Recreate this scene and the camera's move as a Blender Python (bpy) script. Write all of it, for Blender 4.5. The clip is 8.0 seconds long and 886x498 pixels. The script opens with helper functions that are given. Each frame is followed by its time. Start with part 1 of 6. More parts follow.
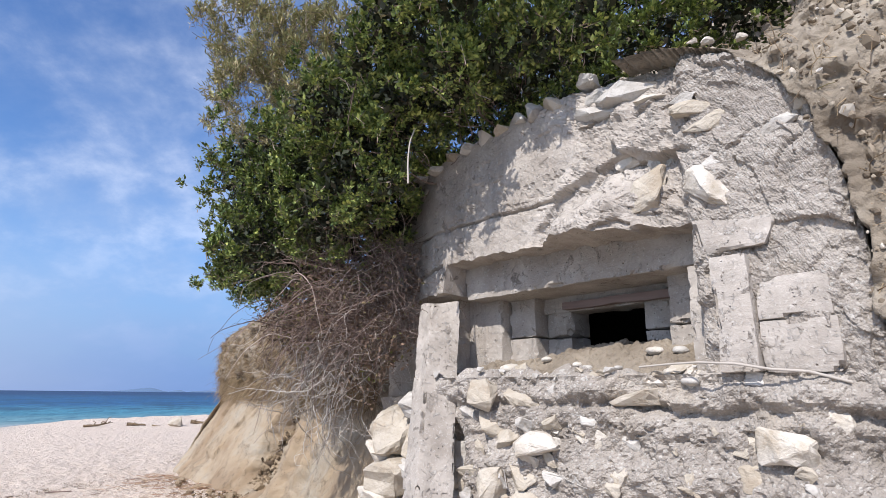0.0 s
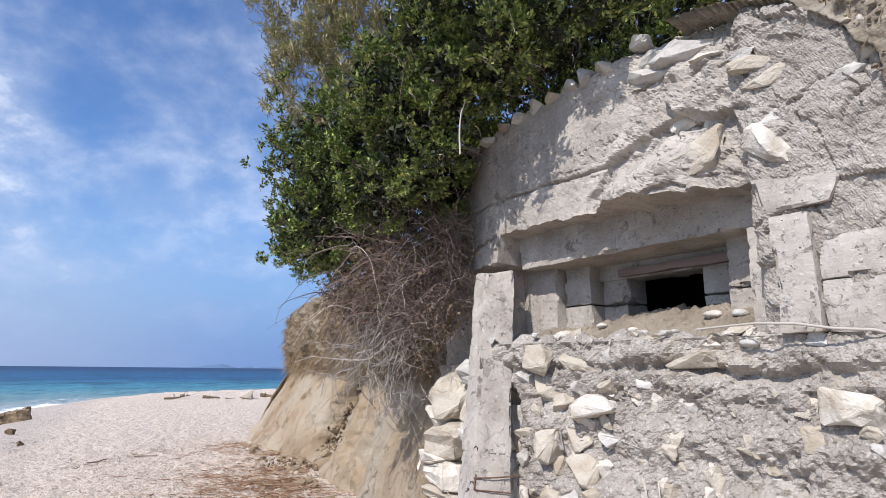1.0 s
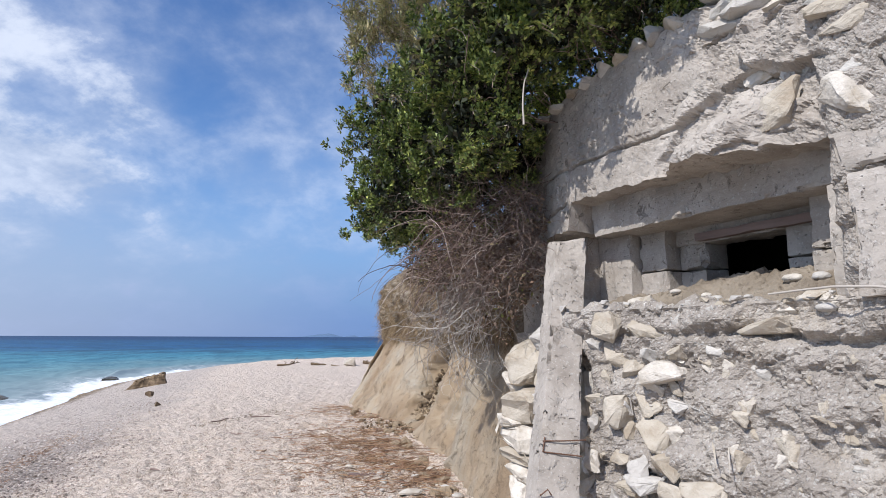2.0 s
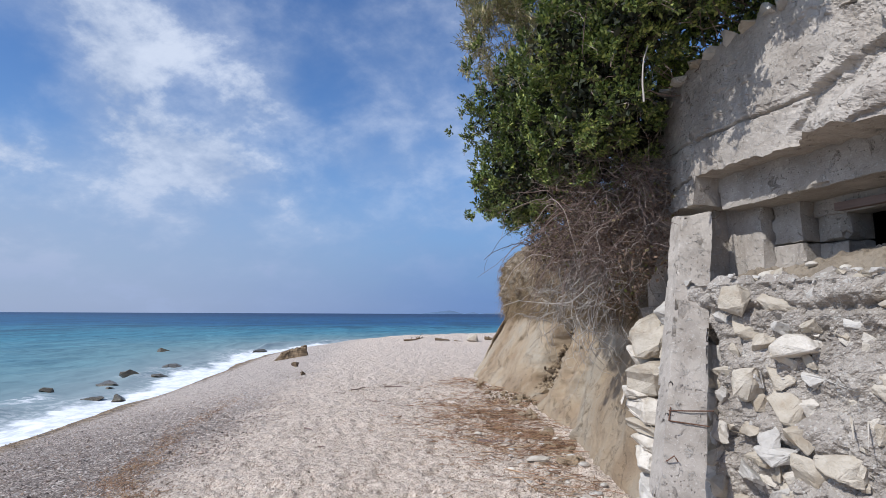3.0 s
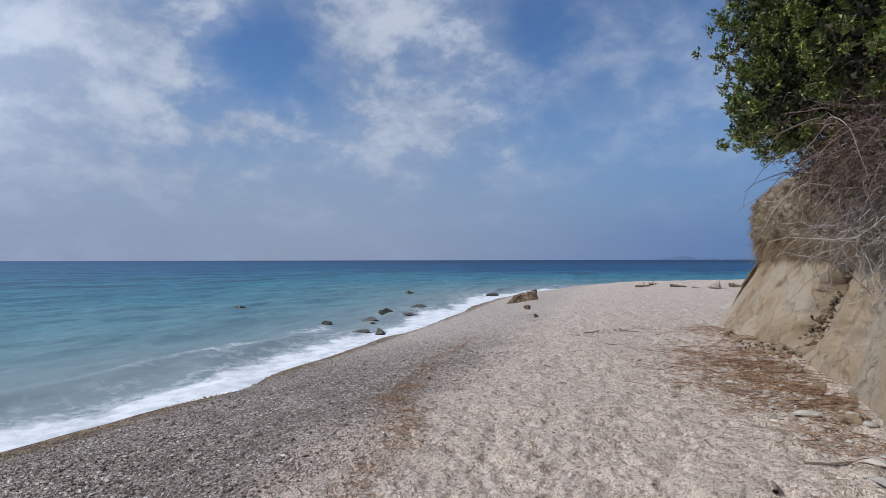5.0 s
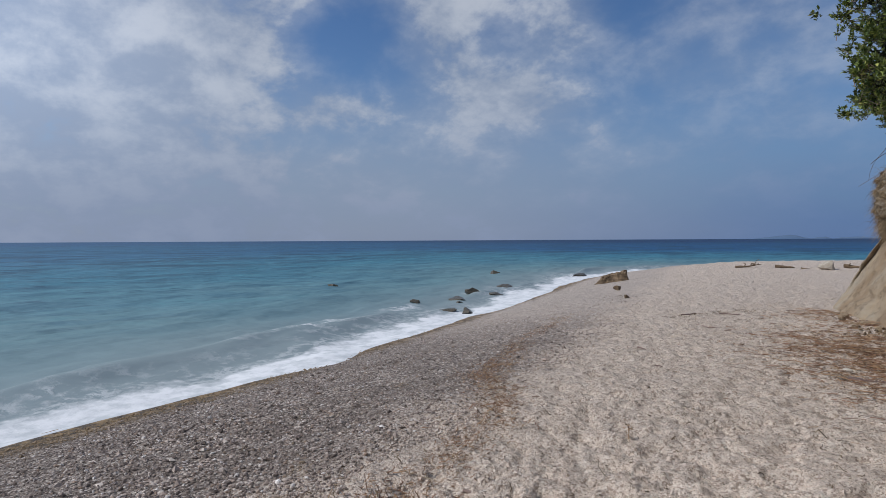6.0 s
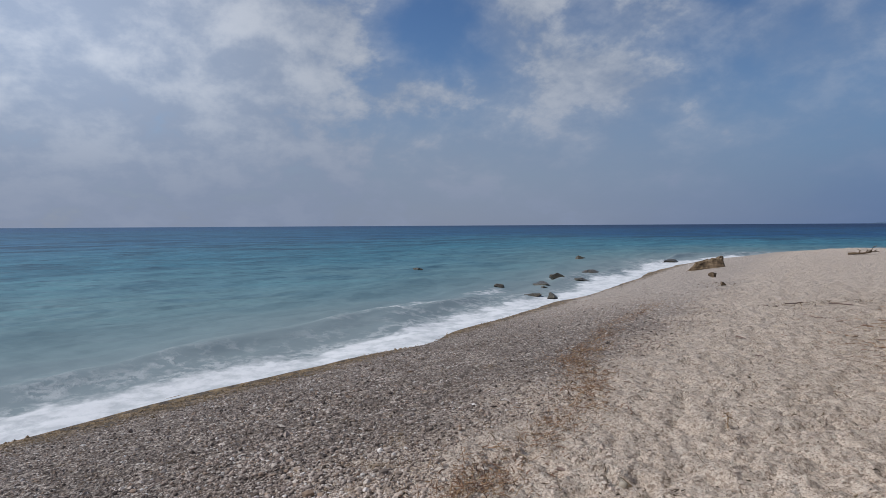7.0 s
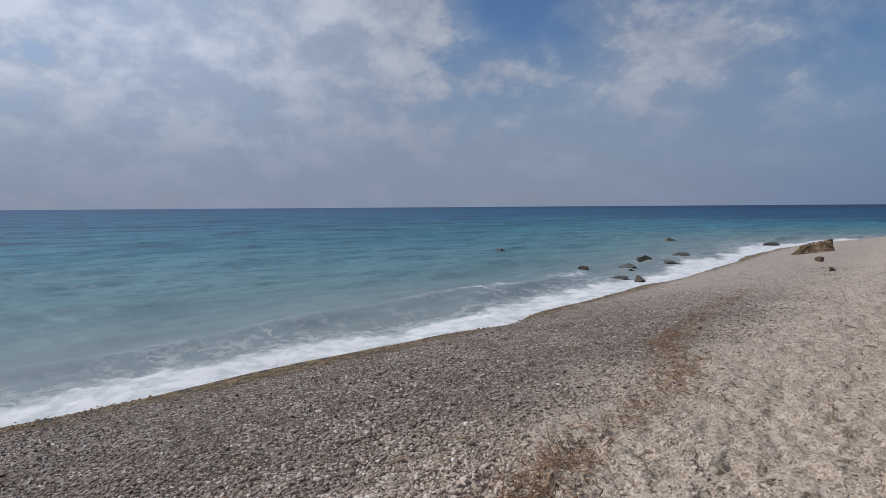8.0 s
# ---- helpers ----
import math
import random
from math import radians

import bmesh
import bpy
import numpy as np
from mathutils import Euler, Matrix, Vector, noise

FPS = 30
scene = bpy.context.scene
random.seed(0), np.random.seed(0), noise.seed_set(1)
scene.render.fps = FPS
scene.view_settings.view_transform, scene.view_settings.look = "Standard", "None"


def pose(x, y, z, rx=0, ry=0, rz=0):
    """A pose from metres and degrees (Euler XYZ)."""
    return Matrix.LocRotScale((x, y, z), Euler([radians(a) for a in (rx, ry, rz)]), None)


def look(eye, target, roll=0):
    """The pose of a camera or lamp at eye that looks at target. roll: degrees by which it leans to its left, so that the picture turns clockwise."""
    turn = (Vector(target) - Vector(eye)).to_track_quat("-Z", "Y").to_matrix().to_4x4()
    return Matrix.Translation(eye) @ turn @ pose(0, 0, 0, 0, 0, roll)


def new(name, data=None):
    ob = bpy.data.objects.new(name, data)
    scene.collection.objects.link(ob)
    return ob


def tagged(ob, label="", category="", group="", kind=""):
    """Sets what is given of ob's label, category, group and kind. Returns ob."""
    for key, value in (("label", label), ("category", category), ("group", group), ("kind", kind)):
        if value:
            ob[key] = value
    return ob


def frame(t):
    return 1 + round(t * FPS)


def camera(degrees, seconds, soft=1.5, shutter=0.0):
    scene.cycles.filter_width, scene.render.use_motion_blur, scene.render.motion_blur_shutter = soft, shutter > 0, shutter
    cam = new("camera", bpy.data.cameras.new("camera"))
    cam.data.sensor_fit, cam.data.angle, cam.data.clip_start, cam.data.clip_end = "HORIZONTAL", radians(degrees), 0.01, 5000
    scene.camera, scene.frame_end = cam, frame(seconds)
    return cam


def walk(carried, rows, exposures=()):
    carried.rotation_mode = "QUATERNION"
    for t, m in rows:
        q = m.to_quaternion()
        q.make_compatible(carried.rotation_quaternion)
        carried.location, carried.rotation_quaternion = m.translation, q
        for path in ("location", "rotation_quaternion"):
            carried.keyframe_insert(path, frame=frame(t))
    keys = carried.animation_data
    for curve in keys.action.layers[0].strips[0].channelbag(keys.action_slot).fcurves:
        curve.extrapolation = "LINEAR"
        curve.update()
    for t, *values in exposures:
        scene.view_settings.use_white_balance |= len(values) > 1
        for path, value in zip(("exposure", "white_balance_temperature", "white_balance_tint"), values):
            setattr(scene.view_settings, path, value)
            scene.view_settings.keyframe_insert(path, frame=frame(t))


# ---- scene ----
cam = camera(75.89, 8.0, soft=0.5)
# seconds, x, y, z, heading to the left, upward tilt, turn about the lens axis
ROWS = [
    (0.0, -0.000, 0.000, 1.600, 0.00, 14.35, 0.58),
    (0.5, 0.002, -0.021, 1.575, 2.74, 13.39, 0.50),
    (1.0, 0.013, -0.057, 1.538, 5.70, 12.00, 0.56),
    (2.5, 0.242, -0.227, 1.535, 21.15, 7.58, 0.13),
    (3.0, 0.238, -0.384, 1.516, 27.17, 6.49, 0.25),
    (3.5, 0.243, -0.469, 1.497, 33.06, 4.91, 0.19),
    (4.0, 0.220, -0.506, 1.481, 38.72, 3.45, 0.05),
    (4.5, 0.190, -0.527, 1.467, 44.37, 2.26, -0.01),
    (6.0, 0.160, -0.617, 1.456, 57.93, -0.89, -0.29),
    (6.5, 0.184, -0.697, 1.454, 61.79, -1.60, -0.26),
    (7.0, 0.216, -0.751, 1.450, 66.18, -2.38, -0.32),
    (7.5, 0.245, -0.787, 1.451, 70.51, -3.34, -0.35),
    (8.0, 0.270, -0.814, 1.446, 74.40, -4.24, -0.39),
]
walk(cam, [(t, pose(x, y, z, 90 + tilt, 0, yaw) @ pose(0, 0, 0, 0, 0, roll)) for t, x, y, z, yaw, tilt, roll in ROWS],
     exposures=[(0.0, 0.18, 6280, 12), (1.0, 0.10, 6220, 11.5), (2.5, -0.13, 6140, 10), (3.5, -0.35, 6040, 9), (4.5, -0.53, 6080, 8.8), (6.0, -0.84, 6300, 8.8),
                (8.0, -0.92, 6520, 8.8)])

# ---- world, sun ----
SUN_DIR = Vector((-0.32, -0.64, 0.70)).normalized()
SEA = -0.80


class Nodes:
    """A short way to write a node tree."""

    def __init__(self, tree):
        self.tree = tree
        tree.nodes.clear()

    def add(self, kind, **inputs):
        node = self.tree.nodes.new(kind)
        for key, value in inputs.items():
            self.put(node.inputs[key.replace("_", " ")], value)
        return node

    def put(self, socket, value):
        if isinstance(value, bpy.types.NodeSocket):
            self.tree.links.new(value, socket)
        elif isinstance(value, (tuple, list)) and len(value) == 3 and socket.type == "RGBA":
            socket.default_value = (*value, 1)
        else:
            socket.default_value = value

    def noise(self, vec, scale, detail=4, rough=0.55, lac=2.0, dist=0.0, out="Fac"):
        n = self.add("ShaderNodeTexNoise", Scale=scale, Detail=detail, Roughness=rough, Lacunarity=lac, Distortion=dist)
        self.put(n.inputs["Vector"], vec)
        return n.outputs[out]

    def cells(self, vec, scale, feature="F1", out="Distance", rand=1.0):
        n = self.add("ShaderNodeTexVoronoi", Scale=scale)
        n.feature = feature
        n.inputs["Randomness"].default_value = rand
        self.put(n.inputs["Vector"], vec)
        return n.outputs[out]

    def ramp(self, fac, *stops):
        n = self.add("ShaderNodeValToRGB")
        while len(n.color_ramp.elements) < len(stops):
            n.color_ramp.elements.new(0.5)
        for e, (p, c) in zip(n.color_ramp.elements, stops):
            e.position = p
            e.color = (c, c, c, 1) if isinstance(c, (int, float)) else (*c, 1)
        self.put(n.inputs[0], fac)
        return n.outputs[0]

    def mix(self, fac, a, b, mode="MIX"):
        n = self.tree.nodes.new("ShaderNodeMix")
        n.data_type, n.blend_type = "RGBA", mode
        self.put(n.inputs[0], fac)
        self.put(n.inputs[6], a)
        self.put(n.inputs[7], b)
        return n.outputs[2]

    def math(self, op, a, b=0.0, c=0.0, clamp=False):
        n = self.tree.nodes.new("ShaderNodeMath")
        n.operation, n.use_clamp = op, clamp
        for s, v in zip(n.inputs, (a, b, c)):
            self.put(s, v)
        return n.outputs[0]

    def span(self, x, lo, hi, a=0.0, b=1.0):
        n = self.tree.nodes.new("ShaderNodeMapRange")
        n.interpolation_type = "SMOOTHSTEP"
        for s, v in zip(n.inputs, (x, lo, hi, a, b)):
            self.put(s, v)
        return n.outputs[0]

    def bump(self, height, strength, distance, normal=None):
        n = self.add("ShaderNodeBump", Strength=strength, Distance=distance, Height=height)
        if normal is not None:
            self.put(n.inputs["Normal"], normal)
        return n.outputs[0]

    def split(self, vec):
        n = self.add("ShaderNodeSeparateXYZ")
        self.put(n.inputs[0], vec)
        return n.outputs

    def scaled(self, vec, x, y, z):
        n = self.add("ShaderNodeMapping")
        self.put(n.inputs["Vector"], vec)
        n.inputs["Scale"].default_value = (x, y, z)
        return n.outputs[0]


def make_world():
    world = bpy.data.worlds.new("sky")
    scene.world = world
    world.use_nodes = True
    k = Nodes(world.node_tree)
    sky = k.tree.nodes.new("ShaderNodeTexSky")
    sky.sky_type, sky.sun_disc = "NISHITA", False
    sky.sun_elevation = math.asin(SUN_DIR.z)
    sky.sun_rotation = math.atan2(SUN_DIR.x, SUN_DIR.y)
    sky.air_density, sky.dust_density, sky.ozone_density = 1.0, 0.6, 1.6
    way = k.tree.nodes.new("ShaderNodeTexCoord").outputs["Generated"]
    x, y, z = k.split(way)
    # a cloud layer seen in perspective: the way divided by its height
    h = k.math("ADD", k.math("MAXIMUM", z, 0.0), 0.48)
    flat = k.add("ShaderNodeCombineXYZ")
    k.put(flat.inputs[0], k.math("DIVIDE", x, h))
    k.put(flat.inputs[1], k.math("DIVIDE", y, h))
    az = k.math("MULTIPLY", k.math("ARCTAN2", k.math("MULTIPLY", x, -1.0), y), 180 / math.pi)
    el = k.math("MULTIPLY", k.math("ARCSINE", z), 180 / math.pi)
    puffs = k.noise(flat.outputs[0], 5.2, 9, 0.60, dist=0.10)
    broad = k.noise(flat.outputs[0], 2.0, 4, 0.55)
    # clear to the north, broken cloud to the north-west, a full veil out to the west
    side = k.ramp(k.math("DIVIDE", k.math("ABSOLUTE", az), 180.0), (0.0, 0.36), (0.12, 0.42), (0.24, 0.50), (0.36, 0.54), (0.45, 0.66), (0.60, 0.70), (0.90, 0.36))
    amount = k.math("ADD", k.math("ADD", k.math("MULTIPLY", puffs, 0.80), k.math("MULTIPLY", broad, 0.35)), k.math("SUBTRACT", side, 0.5))
    # the larger cloud banks and the clear gaps between them: bearing, height, half widths in degrees, amount
    for a, e, wide, tall, much in ((66.5, 19.0, 9, 6, -0.34), (27, 11, 15, 8, -0.16), (39, 21, 6, 5, -0.16), (58, 19.5, 7, 6, 0.17), (52, 14.5, 10, 5, 0.17), (45, 12.5, 8, 4, 0.10),
                                   (33, 14.5, 8, 3.5, 0.15), (67, 13.0, 9, 4, 0.12), (92, 15, 26, 14, 0.16), (60, 25, 12, 6, 0.13), (46, 20, 7, 5, 0.12), (33, 27, 11, 7, 0.10),
                                   (24, 29, 5, 4, 0.14), (25.5, 10.5, 6, 3.5, 0.12)):
        dx = k.math("DIVIDE", k.math("SUBTRACT", az, float(a)), float(wide))
        dy = k.math("DIVIDE", k.math("SUBTRACT", el, float(e)), float(tall))
        far = k.math("SQRT", k.math("ADD", k.math("MULTIPLY", dx, dx), k.math("MULTIPLY", dy, dy)))
        amount = k.math("ADD", amount, k.span(far, 0.0, 1.0, much, 0.0))
    thin = k.span(k.math("ADD", k.math("MULTIPLY", broad, 0.5), k.math("MULTIPLY", amount, 0.7)), 0.42, 0.90, 0.0, 0.62)
    cover = k.math("MAXIMUM", k.span(amount, 0.545, 0.78, 0.0, 0.84), thin)
    hue = k.add("ShaderNodeHueSaturation", Hue=0.509, Saturation=1.36, Value=1.55)
    k.put(hue.inputs["Color"], sky.outputs[0])
    cloudy = k.mix(cover, hue.outputs[0], k.mix(k.span(puffs, 0.40, 0.66), (5.0, 5.9, 7.7), (9.0, 9.5, 10.6)))
    west = k.add("ShaderNodeHueSaturation", Saturation=0.92)
    k.put(west.inputs["Color"], cloudy)
    k.put(west.inputs["Value"], k.span(az, 72.0, 104.0, 1.0, 1.42))
    cloudy = west.outputs[0]
    # a grey-blue veil low over the sea
    sunward = k.span(k.math("MULTIPLY", x, -1.0), 0.3, 0.95)
    veil = k.mix(sunward, (1.28, 2.68, 6.1), (3.9, 4.8, 7.0))
    haze = k.math("MULTIPLY", k.span(z, 0.02, 0.30, 1.0, 0.0), 0.88)
    hazy = k.mix(haze, cloudy, veil)
    back = k.add("ShaderNodeBackground", Strength=0.10)
    k.put(back.inputs[0], hazy)
    out = k.tree.nodes.new("ShaderNodeOutputWorld")
    k.put(out.inputs[0], back.outputs[0])


make_world()
sun_lamp = new("sun", bpy.data.lights.new("sun", "SUN"))
sun_lamp.data.energy, sun_lamp.data.angle, sun_lamp.data.color = 4.9, radians(0.6), (1.0, 0.95, 0.885)
sun_lamp.matrix_world = look(SUN_DIR * 40, (0, 0, 0))

# ---- materials ----


def material(name, build):
    mat = bpy.data.materials.new(name)
    mat.use_nodes = True
    k = Nodes(mat.node_tree)
    shader = k.tree.nodes.new("ShaderNodeBsdfPrincipled")
    out = k.tree.nodes.new("ShaderNodeOutputMaterial")
    k.put(out.inputs[0], shader.outputs[0])
    here = k.tree.nodes.new("ShaderNodeTexCoord").outputs["Object"]
    for key, value in build(k, here).items():
        k.put(out.inputs[0] if key == "Surface" else shader.inputs[key.replace("_", " ")], value)
    return mat


def island(k):
    return k.tree.nodes.new("ShaderNodeNewGeometry").outputs["Random Per Island"]


def each(k):
    return k.tree.nodes.new("ShaderNodeObjectInfo").outputs["Random"]


def m_concrete(k, p):
    big = k.noise(p, 2.6, 6, 0.65)
    mid = k.noise(p, 11, 6, 0.68)
    fine = k.noise(p, 60, 6, 0.72)
    streak = k.noise(k.scaled(p, 9, 9, 0.9), 1.0, 5, 0.65)
    grain = k.noise(k.scaled(p, 2.2, 2.2, 34), 1.0, 4, 0.6)
    tone = k.ramp(big, (0.30, (0.265, 0.228, 0.19)), (0.50, (0.38, 0.337, 0.291)), (0.72, (0.51, 0.46, 0.406)))
    tone = k.mix(k.span(mid, 0.50, 0.72, 0, 0.45), tone, (0.30, 0.27, 0.235))
    tone = k.mix(k.span(streak, 0.52, 0.72, 0, 0.5), tone, (0.24, 0.215, 0.185))
    tone = k.mix(k.span(fine, 0.55, 0.68, 0, 0.45), tone, (0.68, 0.645, 0.60))
    tone = k.mix(k.span(k.noise(p, 1.3, 4, 0.6, dist=0.6), 0.58, 0.72, 0, 0.35), tone, (0.40, 0.345, 0.235))
    pit = k.span(k.cells(p, 34), 0.05, 0.20)
    holes = k.math("MULTIPLY", k.math("SUBTRACT", 1.0, pit), k.span(k.noise(p, 6, 3, 0.6), 0.46, 0.58))
    tone = k.mix(k.math("MULTIPLY", holes, 0.6), tone, (0.20, 0.175, 0.15))
    h = k.math("ADD", k.math("ADD", k.math("MULTIPLY", fine, 0.5), k.math("MULTIPLY", grain, 0.25)), k.math("SUBTRACT", k.math("MULTIPLY", mid, 0.8), k.math("MULTIPLY", holes, 0.7)))
    wound = k.math("MULTIPLY", k.span(k.noise(p, 13, 10, 0.76, dist=0.6), 0.585, 0.625), k.span(k.noise(p, 2.8, 3, 0.5), 0.44, 0.56))
    tone = k.mix(k.math("MULTIPLY", wound, 0.7), tone, (0.17, 0.145, 0.12))
    scar = k.span(k.noise(p, 19, 7, 0.7, dist=0.8), 0.57, 0.66)
    tone = k.mix(k.math("MULTIPLY", scar, 0.35), tone, (0.62, 0.585, 0.54))
    return {"Base_Color": tone, "Roughness": 0.93, "Normal": k.bump(h, 0.75, 0.015, k.bump(k.math("SUBTRACT", scar, k.math("MULTIPLY", wound, 2.0)), 0.7, 0.009))}


def m_rubble(k, p):
    big = k.noise(p, 3.2, 5, 0.6)
    fine = k.noise(p, 70, 6, 0.7)
    grit = k.split(k.cells(p, 95, out="Color"))[0]
    grit_h = k.cells(p, 95)
    tone = k.ramp(big, (0.3, (0.25, 0.218, 0.184)), (0.5, (0.35, 0.310, 0.268)), (0.72, (0.45, 0.407, 0.358)))
    tone = k.mix(k.span(grit, 0.82, 0.98, 0, 0.45), tone, (0.60, 0.57, 0.52))
    tone = k.mix(k.span(grit, 0.15, 0.02, 0, 0.35), tone, (0.24, 0.21, 0.17))
    tone = k.mix(k.span(k.noise(p, 1.7, 4, 0.6), 0.55, 0.72, 0, 0.35), tone, (0.42, 0.35, 0.26))
    h = k.math("ADD", fine, k.math("MULTIPLY", grit_h, -0.6))
    h2 = k.noise(p, 16, 6, 0.68)
    return {"Base_Color": tone, "Roughness": 0.95, "Normal": k.bump(h, 0.8, 0.014, k.bump(h2, 0.55, 0.024))}


def stone_like(light, mid, stain):
    def build(k, p):
        r = each(k)
        off = k.tree.nodes.new("ShaderNodeVectorMath")
        k.put(off.inputs[0], p)
        comb = k.add("ShaderNodeCombineXYZ")
        for i in range(3):
            k.put(comb.inputs[i], k.math("MULTIPLY", r, 31.0 + 7 * i))
        k.put(off.inputs[1], comb.outputs[0])
        q = off.outputs[0]
        big = k.noise(q, 7, 5, 0.6)
        fine = k.noise(q, 50, 5, 0.65)
        tone = k.ramp(big, (0.30, stain), (0.46, mid), (0.62, light))
        tone = k.mix(k.math("MULTIPLY", r, 0.5), tone, mid)
        tone = k.mix(k.span(fine, 0.55, 0.75, 0, 0.4), tone, stain)
        h = k.math("ADD", k.math("MULTIPLY", fine, 0.6), k.noise(q, 16, 5, 0.65))
        return {"Base_Color": tone, "Roughness": 0.9, "Normal": k.bump(h, 0.7, 0.02)}
    return build


def m_clay(k, p):
    big = k.noise(p, 0.9, 5, 0.6, dist=0.5)
    mid = k.noise(p, 7, 6, 0.65)
    fine = k.noise(p, 55, 5, 0.7)
    layer = k.noise(k.scaled(p, 1.2, 1.2, 7), 1.0, 4, 0.6)
    tone = k.ramp(big, (0.38, (0.30, 0.218, 0.138)), (0.5, (0.385, 0.298, 0.20)), (0.64, (0.40, 0.345, 0.265)))
    tone = k.mix(k.span(layer, 0.52, 0.7, 0, 0.35), tone, (0.32, 0.22, 0.12))
    tone = k.mix(k.span(mid, 0.55, 0.75, 0, 0.45), tone, (0.235, 0.185, 0.125))
    tone = k.mix(k.span(fine, 0.56, 0.72, 0, 0.35), tone, (0.20, 0.15, 0.10))
    dry = k.cells(p, 9, "DISTANCE_TO_EDGE")
    pock = k.math("MULTIPLY", k.span(k.cells(p, 24), 0.22, 0.06), k.span(k.noise(p, 5, 3, 0.6), 0.50, 0.62))
    tone = k.mix(k.math("MULTIPLY", pock, 0.6), tone, (0.12, 0.085, 0.055))
    crack = k.math("MULTIPLY", k.span(k.math("ABSOLUTE", k.math("SUBTRACT", k.noise(k.scaled(p, 1.6, 1.6, 0.7), 1.3, 6, 0.62), 0.5)), 0.0, 0.014), 1.0)
    tone = k.mix(k.span(crack, 0.6, 0.0, 0, 0.45), tone, (0.15, 0.11, 0.07))
    h = k.math("ADD", k.math("ADD", mid, k.math("MULTIPLY", fine, 0.6)), k.math("ADD", k.math("MULTIPLY", k.span(dry, 0.0, 0.05), 0.10), k.math("MULTIPLY", crack, 0.35)))
    h = k.math("SUBTRACT", h, k.math("MULTIPLY", pock, 0.5))
    return {"Base_Color": tone, "Roughness": 0.95, "Normal": k.bump(h, 0.9, 0.05)}


def m_soil(k, p):
    big = k.noise(p, 2.3, 5, 0.6)
    fine = k.noise(p, 34, 6, 0.7)
    lump = k.cells(p, 26)
    tone = k.ramp(big, (0.3, (0.18, 0.143, 0.103)), (0.5, (0.28, 0.233, 0.175)), (0.7, (0.37, 0.318, 0.25)))
    tone = k.mix(k.span(fine, 0.55, 0.72, 0, 0.6), tone, (0.19, 0.15, 0.105))
    h = k.math("ADD", fine, k.math("MULTIPLY", lump, -0.6))
    return {"Base_Color": tone, "Roughness": 0.97, "Normal": k.bump(h, 0.8, 0.03)}


